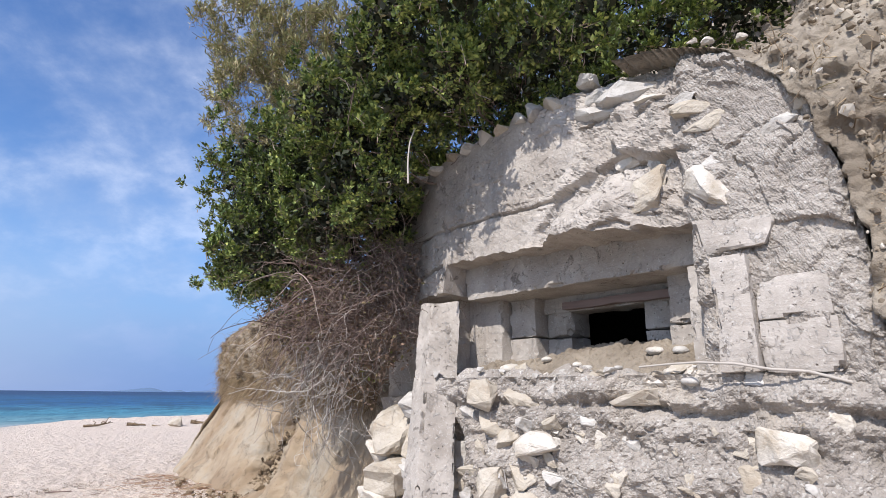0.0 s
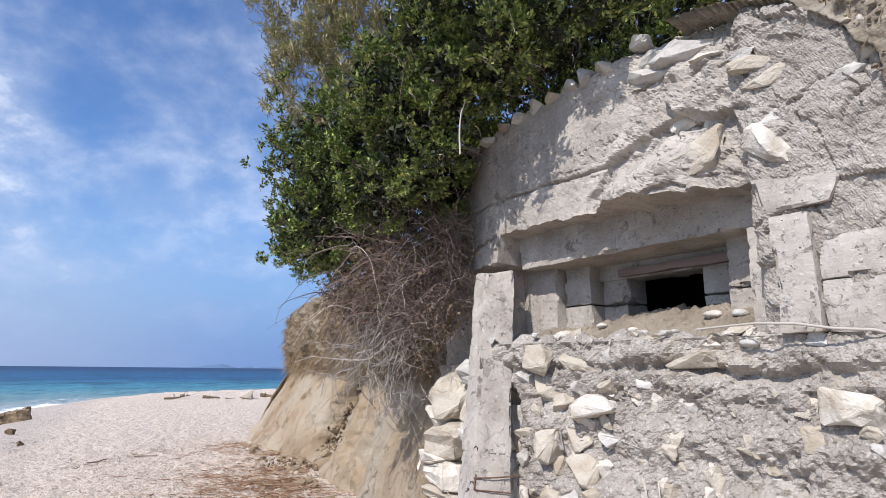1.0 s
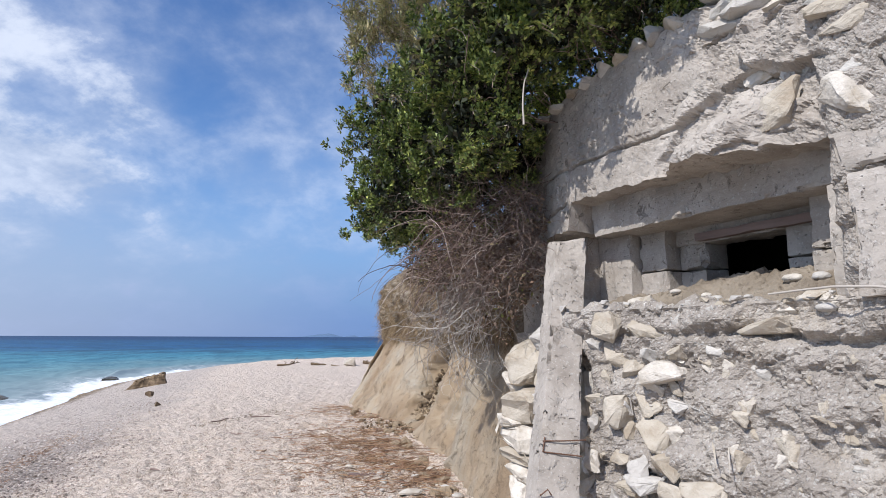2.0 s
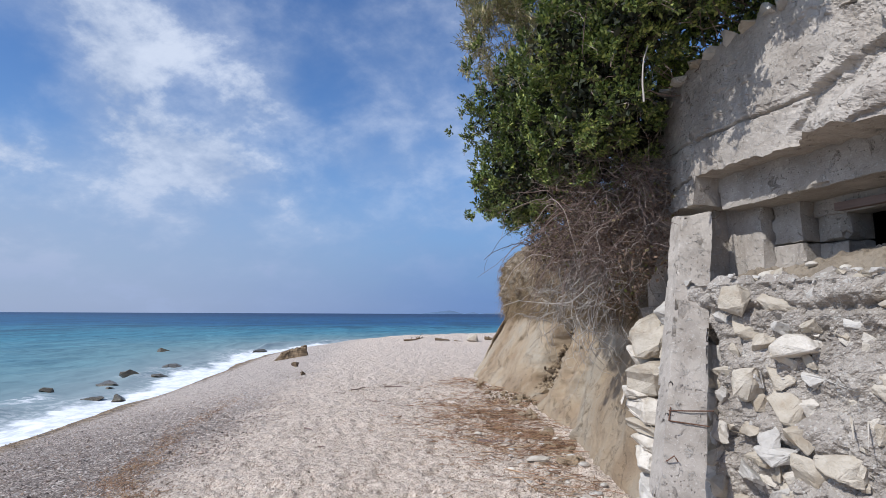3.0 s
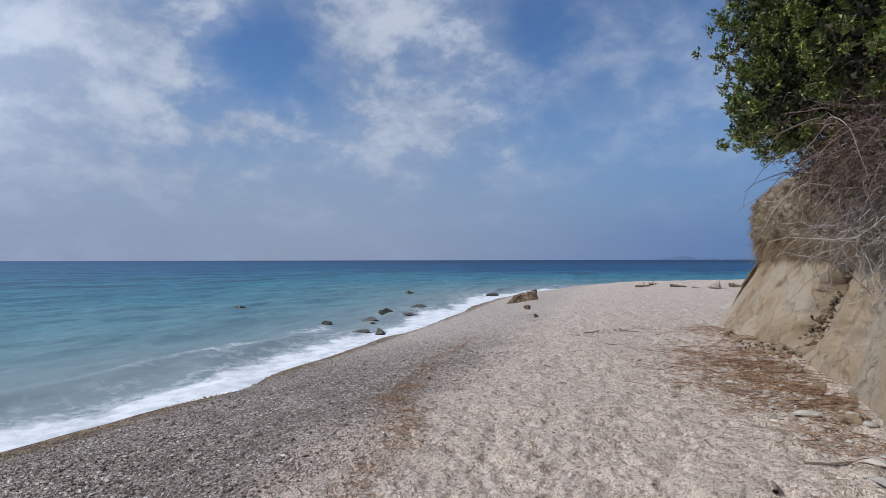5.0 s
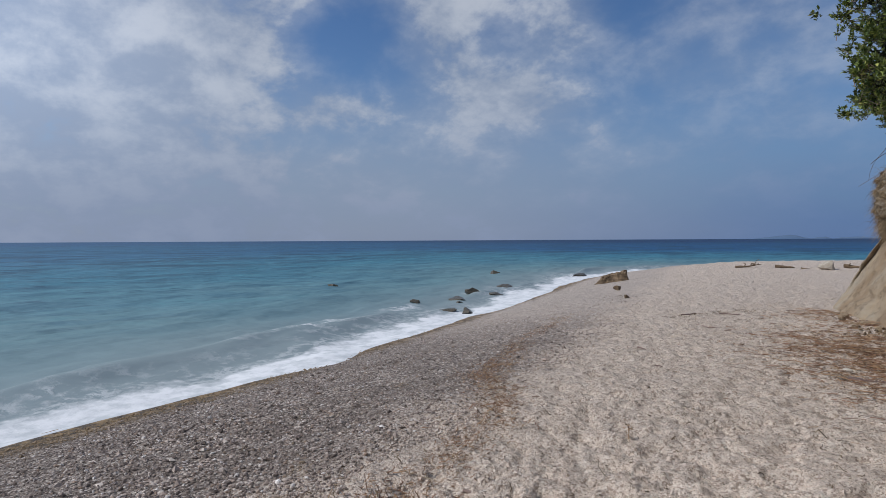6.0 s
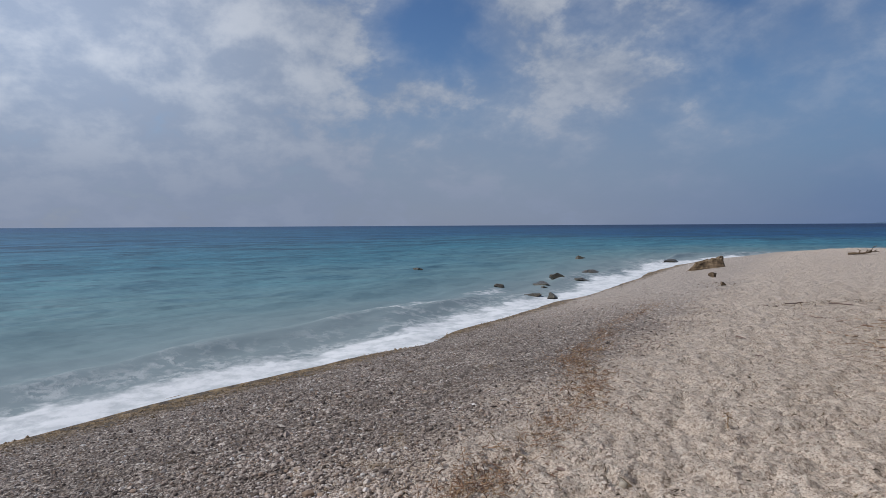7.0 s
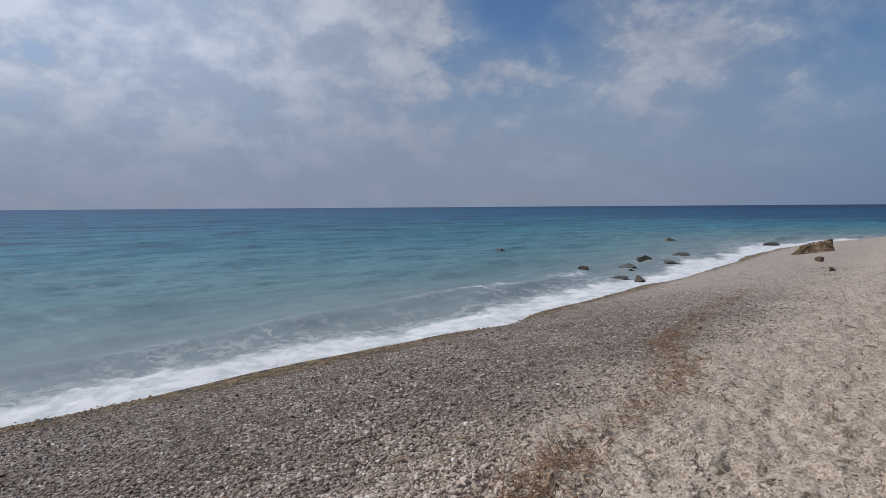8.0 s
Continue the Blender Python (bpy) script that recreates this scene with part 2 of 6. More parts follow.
def m_beach(k, p):
    u, w, _ = k.split(k.tree.nodes.new("ShaderNodeTexCoord").outputs["UV"])
    big = k.noise(p, 0.7, 4, 0.6)
    mid = k.noise(p, 5.0, 5, 0.65)
    g = k.split(k.cells(p, 125, out="Color"))[0]
    grain_h = k.cells(p, 125)
    coarse = k.split(k.cells(p, 34, out="Color"))[1]
    coarse_h = k.cells(p, 34)
    grain = k.split(k.cells(p, 58, out="Color"))[2]
    spot = k.split(k.cells(p, 21, out="Color"))[0]
    sand = k.ramp(g, (0.0, (0.30, 0.222, 0.162)), (0.2, (0.58, 0.465, 0.372)), (0.6, (0.70, 0.575, 0.468)), (1.0, (0.82, 0.71, 0.60)))
    sand = k.mix(k.span(grain, 0.72, 0.90, 0, 0.8), sand, (0.80, 0.705, 0.60))
    sand = k.mix(k.span(grain, 0.26, 0.08, 0, 0.85), sand, (0.38, 0.285, 0.22))
    sand = k.mix(k.math("MULTIPLY", k.span(spot, 0.10, 0.05, 0, 0.7), k.span(coarse_h, 0.40, 0.25)), sand, (0.16, 0.12, 0.09))
    grey = k.ramp(coarse, (0.0, (0.11, 0.085, 0.07)), (0.35, (0.40, 0.332, 0.285)), (0.8, (0.64, 0.55, 0.475)), (1.0, (0.86, 0.78, 0.70)))
    # darker between the stones: the shade in the gaps put into the colour
    grey = k.mix(k.span(coarse_h, 0.36, 0.62, 0, 0.62), grey, (0.075, 0.057, 0.045))
    wet = k.mix(k.span(mid, 0.38, 0.62), (0.07, 0.055, 0.04), (0.34, 0.225, 0.095))
    edge = k.math("ADD", w, k.math("MULTIPLY", k.math("SUBTRACT", big, 0.5), 2.2))
    zone = k.span(edge, 3.8, 5.2)
    grey = k.mix(k.span(u, 119.5, 127.0, 0, 0.75), grey, k.mix(coarse, (0.50, 0.42, 0.355), (0.70, 0.60, 0.515)))
    drift = k.span(k.noise(p, 1.9, 5, 0.65), 0.36, 0.62)
    grey = k.mix(k.math("MULTIPLY", k.math("MULTIPLY", drift, 0.40), k.span(u, 125.0, 119.0, 0.3, 1.0)), grey, (0.15, 0.115, 0.092))
    tone = k.mix(zone, grey, sand)
    tone = k.mix(k.span(k.math("ADD", w, k.math("MULTIPLY", k.math("SUBTRACT", mid, 0.5), 1.4)), 0.15, 0.8, 0.85, 0.0), tone, wet)
    tone = k.mix(k.span(mid, 0.54, 0.72, 0, 0.16), tone, (0.46, 0.365, 0.285))
    # brown scraps strewn along the crest of the slope
    strand = k.math("MULTIPLY", k.span(w, 1.6, 3.6), k.span(w, 5.7, 4.9))
    tone = k.mix(k.math("MULTIPLY", strand, k.span(k.noise(p, 3.2, 9, 0.78, dist=0.4), 0.57, 0.64, 0, 0.30)), tone, (0.33, 0.235, 0.12))
    fine = k.math("ADD", k.math("MULTIPLY", grain_h, -1.0), k.math("ADD", k.math("MULTIPLY", k.cells(p, 58), -0.5), k.noise(p, 22, 5, 0.65)))
    h = k.math("ADD", k.math("MULTIPLY", k.math("SUBTRACT", 1.0, zone), k.math("MULTIPLY", coarse_h, -0.9)), fine)
    tread = k.math("ADD", k.span(k.noise(p, 6.5, 2, 0.5), 0.32, 0.62), k.math("MULTIPLY", k.noise(p, 15.0, 4, 0.6), 0.5))
    return {"Base_Color": tone, "Roughness": 0.95, "Normal": k.bump(h, 0.8, 0.016, k.bump(tread, 0.75, 0.055))}


def m_pebble(k, p):
    r = island(k)
    w = k.split(k.tree.nodes.new("ShaderNodeTexCoord").outputs["UV"])[1]
    tone = k.ramp(r, (0.0, (0.045, 0.032, 0.026)), (0.24, (0.185, 0.142, 0.117)), (0.50, (0.37, 0.295, 0.25)),
                  (0.60, (0.33, 0.225, 0.15)), (0.70, (0.47, 0.385, 0.33)), (0.93, (0.72, 0.63, 0.555)), (1.0, (0.88, 0.84, 0.80)))
    tone = k.mix(k.span(w, 4.4, 5.6, 0, 0.78), tone, (0.69, 0.575, 0.475))
    along = k.split(k.tree.nodes.new("ShaderNodeTexCoord").outputs["UV"])[0]
    tone = k.mix(k.span(along, 119.5, 127.0, 0, 0.55), tone, (0.66, 0.56, 0.48))
    drift = k.math("MULTIPLY", k.span(k.noise(p, 1.9, 5, 0.65), 0.36, 0.62, 0, 0.42), k.math("MULTIPLY", k.span(w, 5.2, 4.4), k.span(along, 125.0, 119.0, 0.3, 1.0)))
    tone = k.mix(drift, tone, (0.13, 0.098, 0.078))
    patch = k.math("MULTIPLY", k.span(k.noise(p, 2.6, 9, 0.78, dist=0.4), 0.55, 0.63, 0, 0.45), k.span(w, 5.4, 4.6))
    tone = k.mix(patch, tone, (0.30, 0.215, 0.11))
    damp = k.span(k.math("ADD", w, k.math("MULTIPLY", k.math("SUBTRACT", k.noise(p, 2.5, 5, 0.7), 0.5), 2.4)), 0.95, 0.2, 0, 0.75)
    tone = k.mix(damp, tone, (0.27, 0.175, 0.07))
    return {"Base_Color": k.mix(k.span(k.noise(p, 70, 3, 0.6), 0.45, 0.7, 0, 0.25), tone, (0.24, 0.20, 0.175)), "Roughness": 0.75}


def m_leaf(k, p):
    r = island(k)
    tone = k.ramp(r, (0.0, (0.040, 0.064, 0.018)), (0.4, (0.100, 0.145, 0.037)), (0.75, (0.215, 0.270, 0.068)), (1.0, (0.43, 0.45, 0.125)))
    return {"Base_Color": tone, "Roughness": 0.42, "Specular_IOR_Level": 0.45, "Transmission_Weight": 0.0,
            "Subsurface_Weight": 0.0}


def m_leaf_dry(k, p):
    r = island(k)
    tone = k.ramp(r, (0.0, (0.17, 0.17, 0.07)), (0.6, (0.36, 0.34, 0.15)), (1.0, (0.50, 0.40, 0.22)))
    return {"Base_Color": tone, "Roughness": 0.6}


def m_clod(k, p):
    tone = k.ramp(island(k), (0.0, (0.13, 0.10, 0.07)), (0.7, (0.27, 0.22, 0.16)), (0.93, (0.36, 0.31, 0.24)), (1.0, (0.56, 0.52, 0.46)))
    return {"Base_Color": tone, "Roughness": 0.95}


def m_dark_clod(k, p):
    tone = k.ramp(island(k), (0.0, (0.075, 0.052, 0.032)), (0.6, (0.17, 0.12, 0.072)), (1.0, (0.30, 0.23, 0.145)))
    return {"Base_Color": tone, "Roughness": 0.95}


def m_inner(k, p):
    # near-black leaf: the shade inside the crown put into the colour
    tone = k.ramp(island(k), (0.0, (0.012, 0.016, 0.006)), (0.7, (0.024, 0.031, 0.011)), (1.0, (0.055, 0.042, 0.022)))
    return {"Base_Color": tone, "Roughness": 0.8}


def m_dead(k, p):
    tone = k.ramp(island(k), (0.0, (0.075, 0.048, 0.032)), (0.5, (0.17, 0.11, 0.072)), (0.85, (0.27, 0.18, 0.12)), (1.0, (0.20, 0.22, 0.05)))
    return {"Base_Color": tone, "Roughness": 0.85}


def m_twig(k, p):
    r = island(k)
    tone = k.ramp(r, (0.0, (0.055, 0.034, 0.028)), (0.45, (0.16, 0.105, 0.086)), (0.75, (0.30, 0.22, 0.185)), (0.93, (0.44, 0.36, 0.31)), (1.0, (0.62, 0.56, 0.50)))
    return {"Base_Color": k.mix(k.span(k.noise(p, 60, 3), 0.4, 0.7, 0, 0.5), tone, (0.13, 0.10, 0.08)), "Roughness": 0.85}


def m_straw(k, p):
    r = island(k)
    tone = k.ramp(r, (0.0, (0.11, 0.065, 0.042)), (0.35, (0.31, 0.180, 0.105)), (0.6, (0.43, 0.285, 0.16)), (0.85, (0.28, 0.14, 0.085)), (1.0, (0.56, 0.46, 0.32)))
    return {"Base_Color": tone, "Roughness": 0.8}


def m_grass(k, p):
    r = island(k)
    tone = k.ramp(r, (0.0, (0.11, 0.072, 0.04)), (0.5, (0.27, 0.19, 0.11)), (0.9, (0.42, 0.32, 0.20)), (1.0, (0.20, 0.17, 0.07)))
    return {"Base_Color": tone, "Roughness": 0.85}


def m_sea(k, p):
    u, w, _ = k.split(k.tree.nodes.new("ShaderNodeTexCoord").outputs["UV"])
    patch = k.noise(p, 0.05, 4, 0.55)
    off = k.math("ADD", w, k.math("MULTIPLY", k.math("SUBTRACT", patch, 0.5), 24))
    x, y, _ = k.split(p)
    # west paler than north: sky reflection and haze put into the water colour
    north = k.span(k.math("DIVIDE", y, k.math("SQRT", k.math("ADD", k.math("ADD", k.math("MULTIPLY", x, x), k.math("MULTIPLY", y, y)), 1.0))), -0.1, 0.85)
    tone = k.mix(k.span(w, 0, 8), (0.215, 0.262, 0.268), (0.115, 0.212, 0.232))
    tone = k.mix(k.span(off, 4, 26), tone, (0.044, 0.180, 0.245))
    tone = k.mix(k.span(off, 18, 80), tone, k.mix(north, (0.032, 0.132, 0.240), (0.005, 0.062, 0.175)))
    tone = k.mix(k.span(off, 90, 500), tone, k.mix(north, (0.030, 0.098, 0.225), (0.002, 0.011, 0.080)))
    # streaks along the waves: the ripples' lit and dark sides put into the colour
    long = k.scaled(p, 1.0, 0.5, 1)
    band = k.noise(long, 0.50, 8, 0.70)
    swell = k.noise(long, 0.11, 10, 0.80)
    fleck = k.noise(k.scaled(p, 1.0, 0.45, 1), 1.25, 5, 0.62)
    tone = k.mix(k.math("MULTIPLY", k.span(band, 0.48, 0.60, 0, 0.55), k.span(w, 3, 12)), tone, (0.028, 0.110, 0.160))
    tone = k.mix(k.math("MULTIPLY", k.span(band, 0.46, 0.36, 0, 0.30), k.span(w, 4, 14)), tone, (0.10, 0.30, 0.33))
    tone = k.mix(k.math("MULTIPLY", k.span(fleck, 0.54, 0.66, 0, 0.60), k.span(w, 5, 18)), tone, (0.010, 0.055, 0.095))
    tone = k.mix(k.math("MULTIPLY", k.span(swell, 0.49, 0.545, 0, 0.62), k.span(w, 9, 40)), tone, (0.006, 0.036, 0.070))
    # foam: a thick white wash with a puffed outer edge, thin lace behind it, a broken crest and a few white caps further out
    run = k.add("ShaderNodeCombineXYZ")
    k.put(run.inputs[0], u)
    wide = k.span(k.noise(run.outputs[0], 0.13, 3, 0.6), 0.34, 0.66, 0.40, 1.8)
    puff = k.noise(p, 1.9, 5, 0.58)
    tear = k.math("SUBTRACT", puff, 0.5)
    ragged = k.math("ADD", w, k.math("MULTIPLY", tear, 2.0))
    strip = k.math("MULTIPLY", k.span(k.math("SUBTRACT", ragged, wide), 0.30, -0.25), k.span(k.noise(p, 3.2, 4, 0.6), 0.32, 0.60, 0.62, 1.0))
    reach = k.span(k.math("SUBTRACT", ragged, k.math("MULTIPLY", wide, 1.7)), 1.3, -0.4)
    vein = k.math("ABSOLUTE", k.math("SUBTRACT", k.noise(p, 2.4, 5, 0.62, dist=0.2), 0.5))
    lace = k.math("MULTIPLY", k.math("MULTIPLY", k.span(vein, 0.10, 0.01), reach), k.span(puff, 0.42, 0.62, 0.0, 0.45))
    roll = k.span(k.noise(run.outputs[0], 0.11, 3, 0.6), 0.50, 0.62)
    bar = k.span(k.math("ABSOLUTE", k.math("ADD", k.math("SUBTRACT", w, 2.9), k.math("MULTIPLY", tear, 2.6))), 0.55, 0.10)
    bar = k.math("MULTIPLY", k.math("MULTIPLY", bar, roll), k.span(k.noise(p, 3.6, 4, 0.6), 0.40, 0.56, 0.1, 0.9))
    caps = k.math("MULTIPLY", k.span(k.noise(k.scaled(p, 0.5, 0.9, 1), 0.42, 9, 0.78), 0.715, 0.75), k.span(w, 5, 14))
    foam = k.math("MAXIMUM", k.math("MAXIMUM", strip, bar), k.math("MAXIMUM", lace, caps))
    tone = k.mix(foam, tone, (0.76, 0.775, 0.79))
    ripple = k.noise(k.scaled(p, 1.0, 0.5, 1), 1.7, 3, 0.5)
    chop = k.noise(long, 0.42, 4, 0.55)
    rise = k.noise(long, 0.12, 4, 0.6)
    h = k.math("ADD", k.math("MULTIPLY", ripple, 0.30), k.math("ADD", k.math("MULTIPLY", chop, 2.4), k.math("MULTIPLY", rise, 5.0)))
    h = k.math("ADD", h, k.math("MULTIPLY", k.math("MULTIPLY", foam, puff), 0.35))
    rough_normal = k.bump(h, k.span(w, 0.5, 9.0, 0.25, 0.8), 0.34)
    body = k.add("ShaderNodeBsdfDiffuse", Color=tone, Normal=rough_normal)
    gloss = k.add("ShaderNodeBsdfGlossy", Color=(0.9, 0.95, 1.0), Roughness=0.42, Normal=rough_normal)
    rim = k.add("ShaderNodeFresnel", IOR=1.33, Normal=rough_normal)
    much = k.math("MULTIPLY", k.math("MINIMUM", rim.outputs[0], 0.13), k.math("SUBTRACT", 1.0, foam))
    both = k.tree.nodes.new("ShaderNodeMixShader")
    for socket, value in zip(both.inputs, (much, body.outputs[0], gloss.outputs[0])):
        k.put(socket, value)
    return {"Surface": both.outputs[0]}


def m_rock(k, p):
    big = k.noise(k.scaled(p, 1, 1, 3), 3.0, 6, 0.65)
    fine = k.noise(p, 30, 5, 0.65)
    tone = k.ramp(big, (0.34, (0.055, 0.036, 0.02)), (0.5, (0.15, 0.102, 0.058)), (0.66, (0.28, 0.20, 0.12)))
    return {"Base_Color": tone, "Roughness": 0.85, "Normal": k.bump(k.math("ADD", big, k.math("MULTIPLY", fine, 0.4)), 0.8, 0.05)}


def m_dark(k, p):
    # near-black concrete: the unlit chamber's darkness put into the colour
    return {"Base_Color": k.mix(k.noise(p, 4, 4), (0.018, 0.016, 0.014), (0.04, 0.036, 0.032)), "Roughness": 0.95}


def m_rust(k, p):
    return {"Base_Color": k.mix(k.noise(p, 60, 4), (0.06, 0.035, 0.025), (0.20, 0.10, 0.06)), "Roughness": 0.85}


def m_hill(k, p):
    # the blue is distance haze put into the hills' colour
    return {"Base_Color": k.mix(k.noise(p, 0.004, 4), (0.075, 0.13, 0.22), (0.10, 0.165, 0.265)), "Roughness": 1.0}


def m_root(k, p):
    tone = k.ramp(island(k), (0.0, (0.20, 0.16, 0.13)), (0.5, (0.36, 0.32, 0.275)), (1.0, (0.55, 0.51, 0.46)))
    return {"Base_Color": tone, "Roughness": 0.85}


def m_wet(k, p):
    return {"Base_Color": k.mix(k.noise(p, 6, 5), (0.03, 0.028, 0.02), (0.13, 0.105, 0.065)), "Roughness": 0.35, "Normal": k.bump(k.noise(p, 9, 5), 0.8, 0.05)}


def m_driftwood(k, p):
    grain = k.noise(k.scaled(p, 3, 40, 40), 1.0, 4, 0.6)
    return {"Base_Color": k.mix(grain, (0.13, 0.085, 0.075), (0.32, 0.24, 0.21)), "Roughness": 0.85, "Normal": k.bump(grain, 0.4, 0.004)}


MAT = {name: material(name, build) for name, build in dict(
    concrete=m_concrete, rubble_concrete=m_rubble, clay=m_clay, soil=m_soil, beach=m_beach, pebble=m_pebble, leaf=m_leaf,
    dry_leaf=m_leaf_dry, twig=m_twig, straw=m_straw, grass=m_grass, sea=m_sea, rock=m_rock, shaded_concrete=m_dark, rust=m_rust,
    far_hill=m_hill, root=m_root, shaded_leaf=m_inner, clod=m_clod, dark_clod=m_dark_clod, dead_leaf=m_dead, wet_rock=m_wet, driftwood=m_driftwood,
    white_stone=stone_like((0.64, 0.59, 0.52), (0.51, 0.46, 0.39), (0.34, 0.28, 0.205)),
    tan_stone=stone_like((0.50, 0.45, 0.375), (0.41, 0.355, 0.28), (0.30, 0.235, 0.16)),
    grey_stone=stone_like((0.56, 0.53, 0.48), (0.44, 0.41, 0.37), (0.29, 0.26, 0.22))).items()}

# ---- noise and mesh tools ----


def rnd3(ix, iy, iz, k=0):
    n = (ix * 374761393 + iy * 668265263 + iz * 2147483647 + k * 974634533) & 0xFFFFFFFF
    n = ((n ^ (n >> 13)) * 1274126177) & 0xFFFFFFFF
    n = ((n ^ (n >> 16)) * 2246822519) & 0xFFFFFFFF
    return ((n ^ (n >> 15)) & 0xFFFFFF) / float(0xFFFFFF)


def vnoise(p, k=0):
    """Smooth value noise in -1..1 for an (n, 3) array."""
    i = np.floor(p).astype(np.int64)
    f = p - i
    f = f * f * f * (f * (f * 6 - 15) + 10)
    total = 0
    for dx in (0, 1):
        for dy in (0, 1):
            for dz in (0, 1):
                w = (f[:, 0] if dx else 1 - f[:, 0]) * (f[:, 1] if dy else 1 - f[:, 1]) * (f[:, 2] if dz else 1 - f[:, 2])
                total = total + w * rnd3(i[:, 0] + dx, i[:, 1] + dy, i[:, 2] + dz, k)
    return total * 2 - 1


def fbm(p, octaves=4, gain=0.5, k=0):
    total, amp = 0, 1.0
    for o in range(octaves):
        total = total + amp * vnoise(p * (2.03 ** o) + 17.3 * o, k + o)
        amp *= gain
    return total


def cellnoise(p, k=0):
    """Distance to the nearest and second nearest scattered point, and that point's number."""
    i = np.floor(p).astype(np.int64)
    d1, d2 = np.full(len(p), 9.0), np.full(len(p), 9.0)
    who = np.zeros(len(p))
    for dx in (-1, 0, 1):
        for dy in (-1, 0, 1):
            for dz in (-1, 0, 1):
                c = i + (dx, dy, dz)
                q = np.stack([c[:, a] + rnd3(c[:, 0], c[:, 1], c[:, 2], k + a) for a in range(3)], 1)
                d = np.linalg.norm(q - p, axis=1)
                near = d < d1
                d2 = np.where(near, d1, np.minimum(d2, d))
                who = np.where(near, rnd3(c[:, 0], c[:, 1], c[:, 2], k + 9), who)
                d1 = np.minimum(d1, d)
    return d1, d2, who


def facets(p, k=0, tilt=0.8):
    """Broken flat pieces: each scattered cell a plane with its own height and slant; and the distance to the seams."""
    i = np.floor(p).astype(np.int64)
    d1, d2 = np.full(len(p), 9.0), np.full(len(p), 9.0)
    h = np.zeros(len(p))
    for dx in (-1, 0, 1):
        for dy in (-1, 0, 1):
            c = i + (dx, dy, 0)
            c[:, 2] = 0
            r = [rnd3(c[:, 0], c[:, 1], c[:, 2], k + a) for a in range(5)]
            q = np.stack([c[:, 0] + r[0], c[:, 1] + r[1]], 1)
            e = p[:, :2] - q
            d = np.hypot(e[:, 0], e[:, 1])
            near = d < d1
            d2 = np.where(near, d1, np.minimum(d2, d))
            h = np.where(near, (r[2] - 0.5) + tilt * ((r[3] - 0.5) * e[:, 0] + (r[4] - 0.5) * e[:, 1]), h)
            d1 = np.minimum(d1, d)
    return h, d2 - d1


def smooth(x, lo, hi):
    t = np.clip((np.asarray(x, float) - lo) / (hi - lo), 0, 1)
    return t * t * (3 - 2 * t)


def raw_mesh(name, verts, faces, uv=None, flat=False):
    """A mesh from arrays: verts (n, 3), faces (m, 3 or 4), uv (n, 2) by vertex."""
    verts, faces = np.asarray(verts, np.float32), np.asarray(faces, np.int32)
    me = bpy.data.meshes.new(name)
    n = faces.shape[1]
    me.vertices.add(len(verts))
    me.vertices.foreach_set("co", verts.ravel())
    me.loops.add(faces.size)
    me.loops.foreach_set("vertex_index", faces.ravel())
    me.polygons.add(len(faces))
    me.polygons.foreach_set("loop_start", np.arange(0, faces.size, n, dtype=np.int32))
    if uv is not None:
        layer = me.uv_layers.new(name="UVMap")
        layer.data.foreach_set("uv", np.asarray(uv, np.float32)[faces.ravel()].ravel())
    me.update(calc_edges=True)
    me.polygons.foreach_set("use_smooth", np.full(len(faces), not flat))
    me.validate()
    return me


def grid_faces(rows, cols, wrap=False):
    a = np.arange(rows * cols).reshape(rows, cols)
    b = np.roll(a, -1, 1) if wrap else a[:, 1:]
    c = a if wrap else a[:, :-1]
    return np.stack([c[:-1], b[:-1], b[1:], c[1:]], -1).reshape(-1, 4)


def thing(name, label, category, group="", kind="", at=None):
    ob = new(name)
    if at is not None:
        ob.matrix_world = at
    return tagged(ob, label, category, group, kind)


def part(name, mesh, mat, parent=None, label="", at=None):
    """Links a mesh (or bmesh) as one object under a thing or a part."""
    if isinstance(mesh, bmesh.types.BMesh):
        bm, mesh = mesh, bpy.data.meshes.new(name)
        bm.to_mesh(mesh)
        bm.free()
    if not mesh.materials:
        mesh.materials.append(MAT[mat])
    ob = new(name, mesh)
    if parent:
        ob.parent = parent
    if at is not None:
        ob.matrix_basis = at
    return tagged(ob, label)


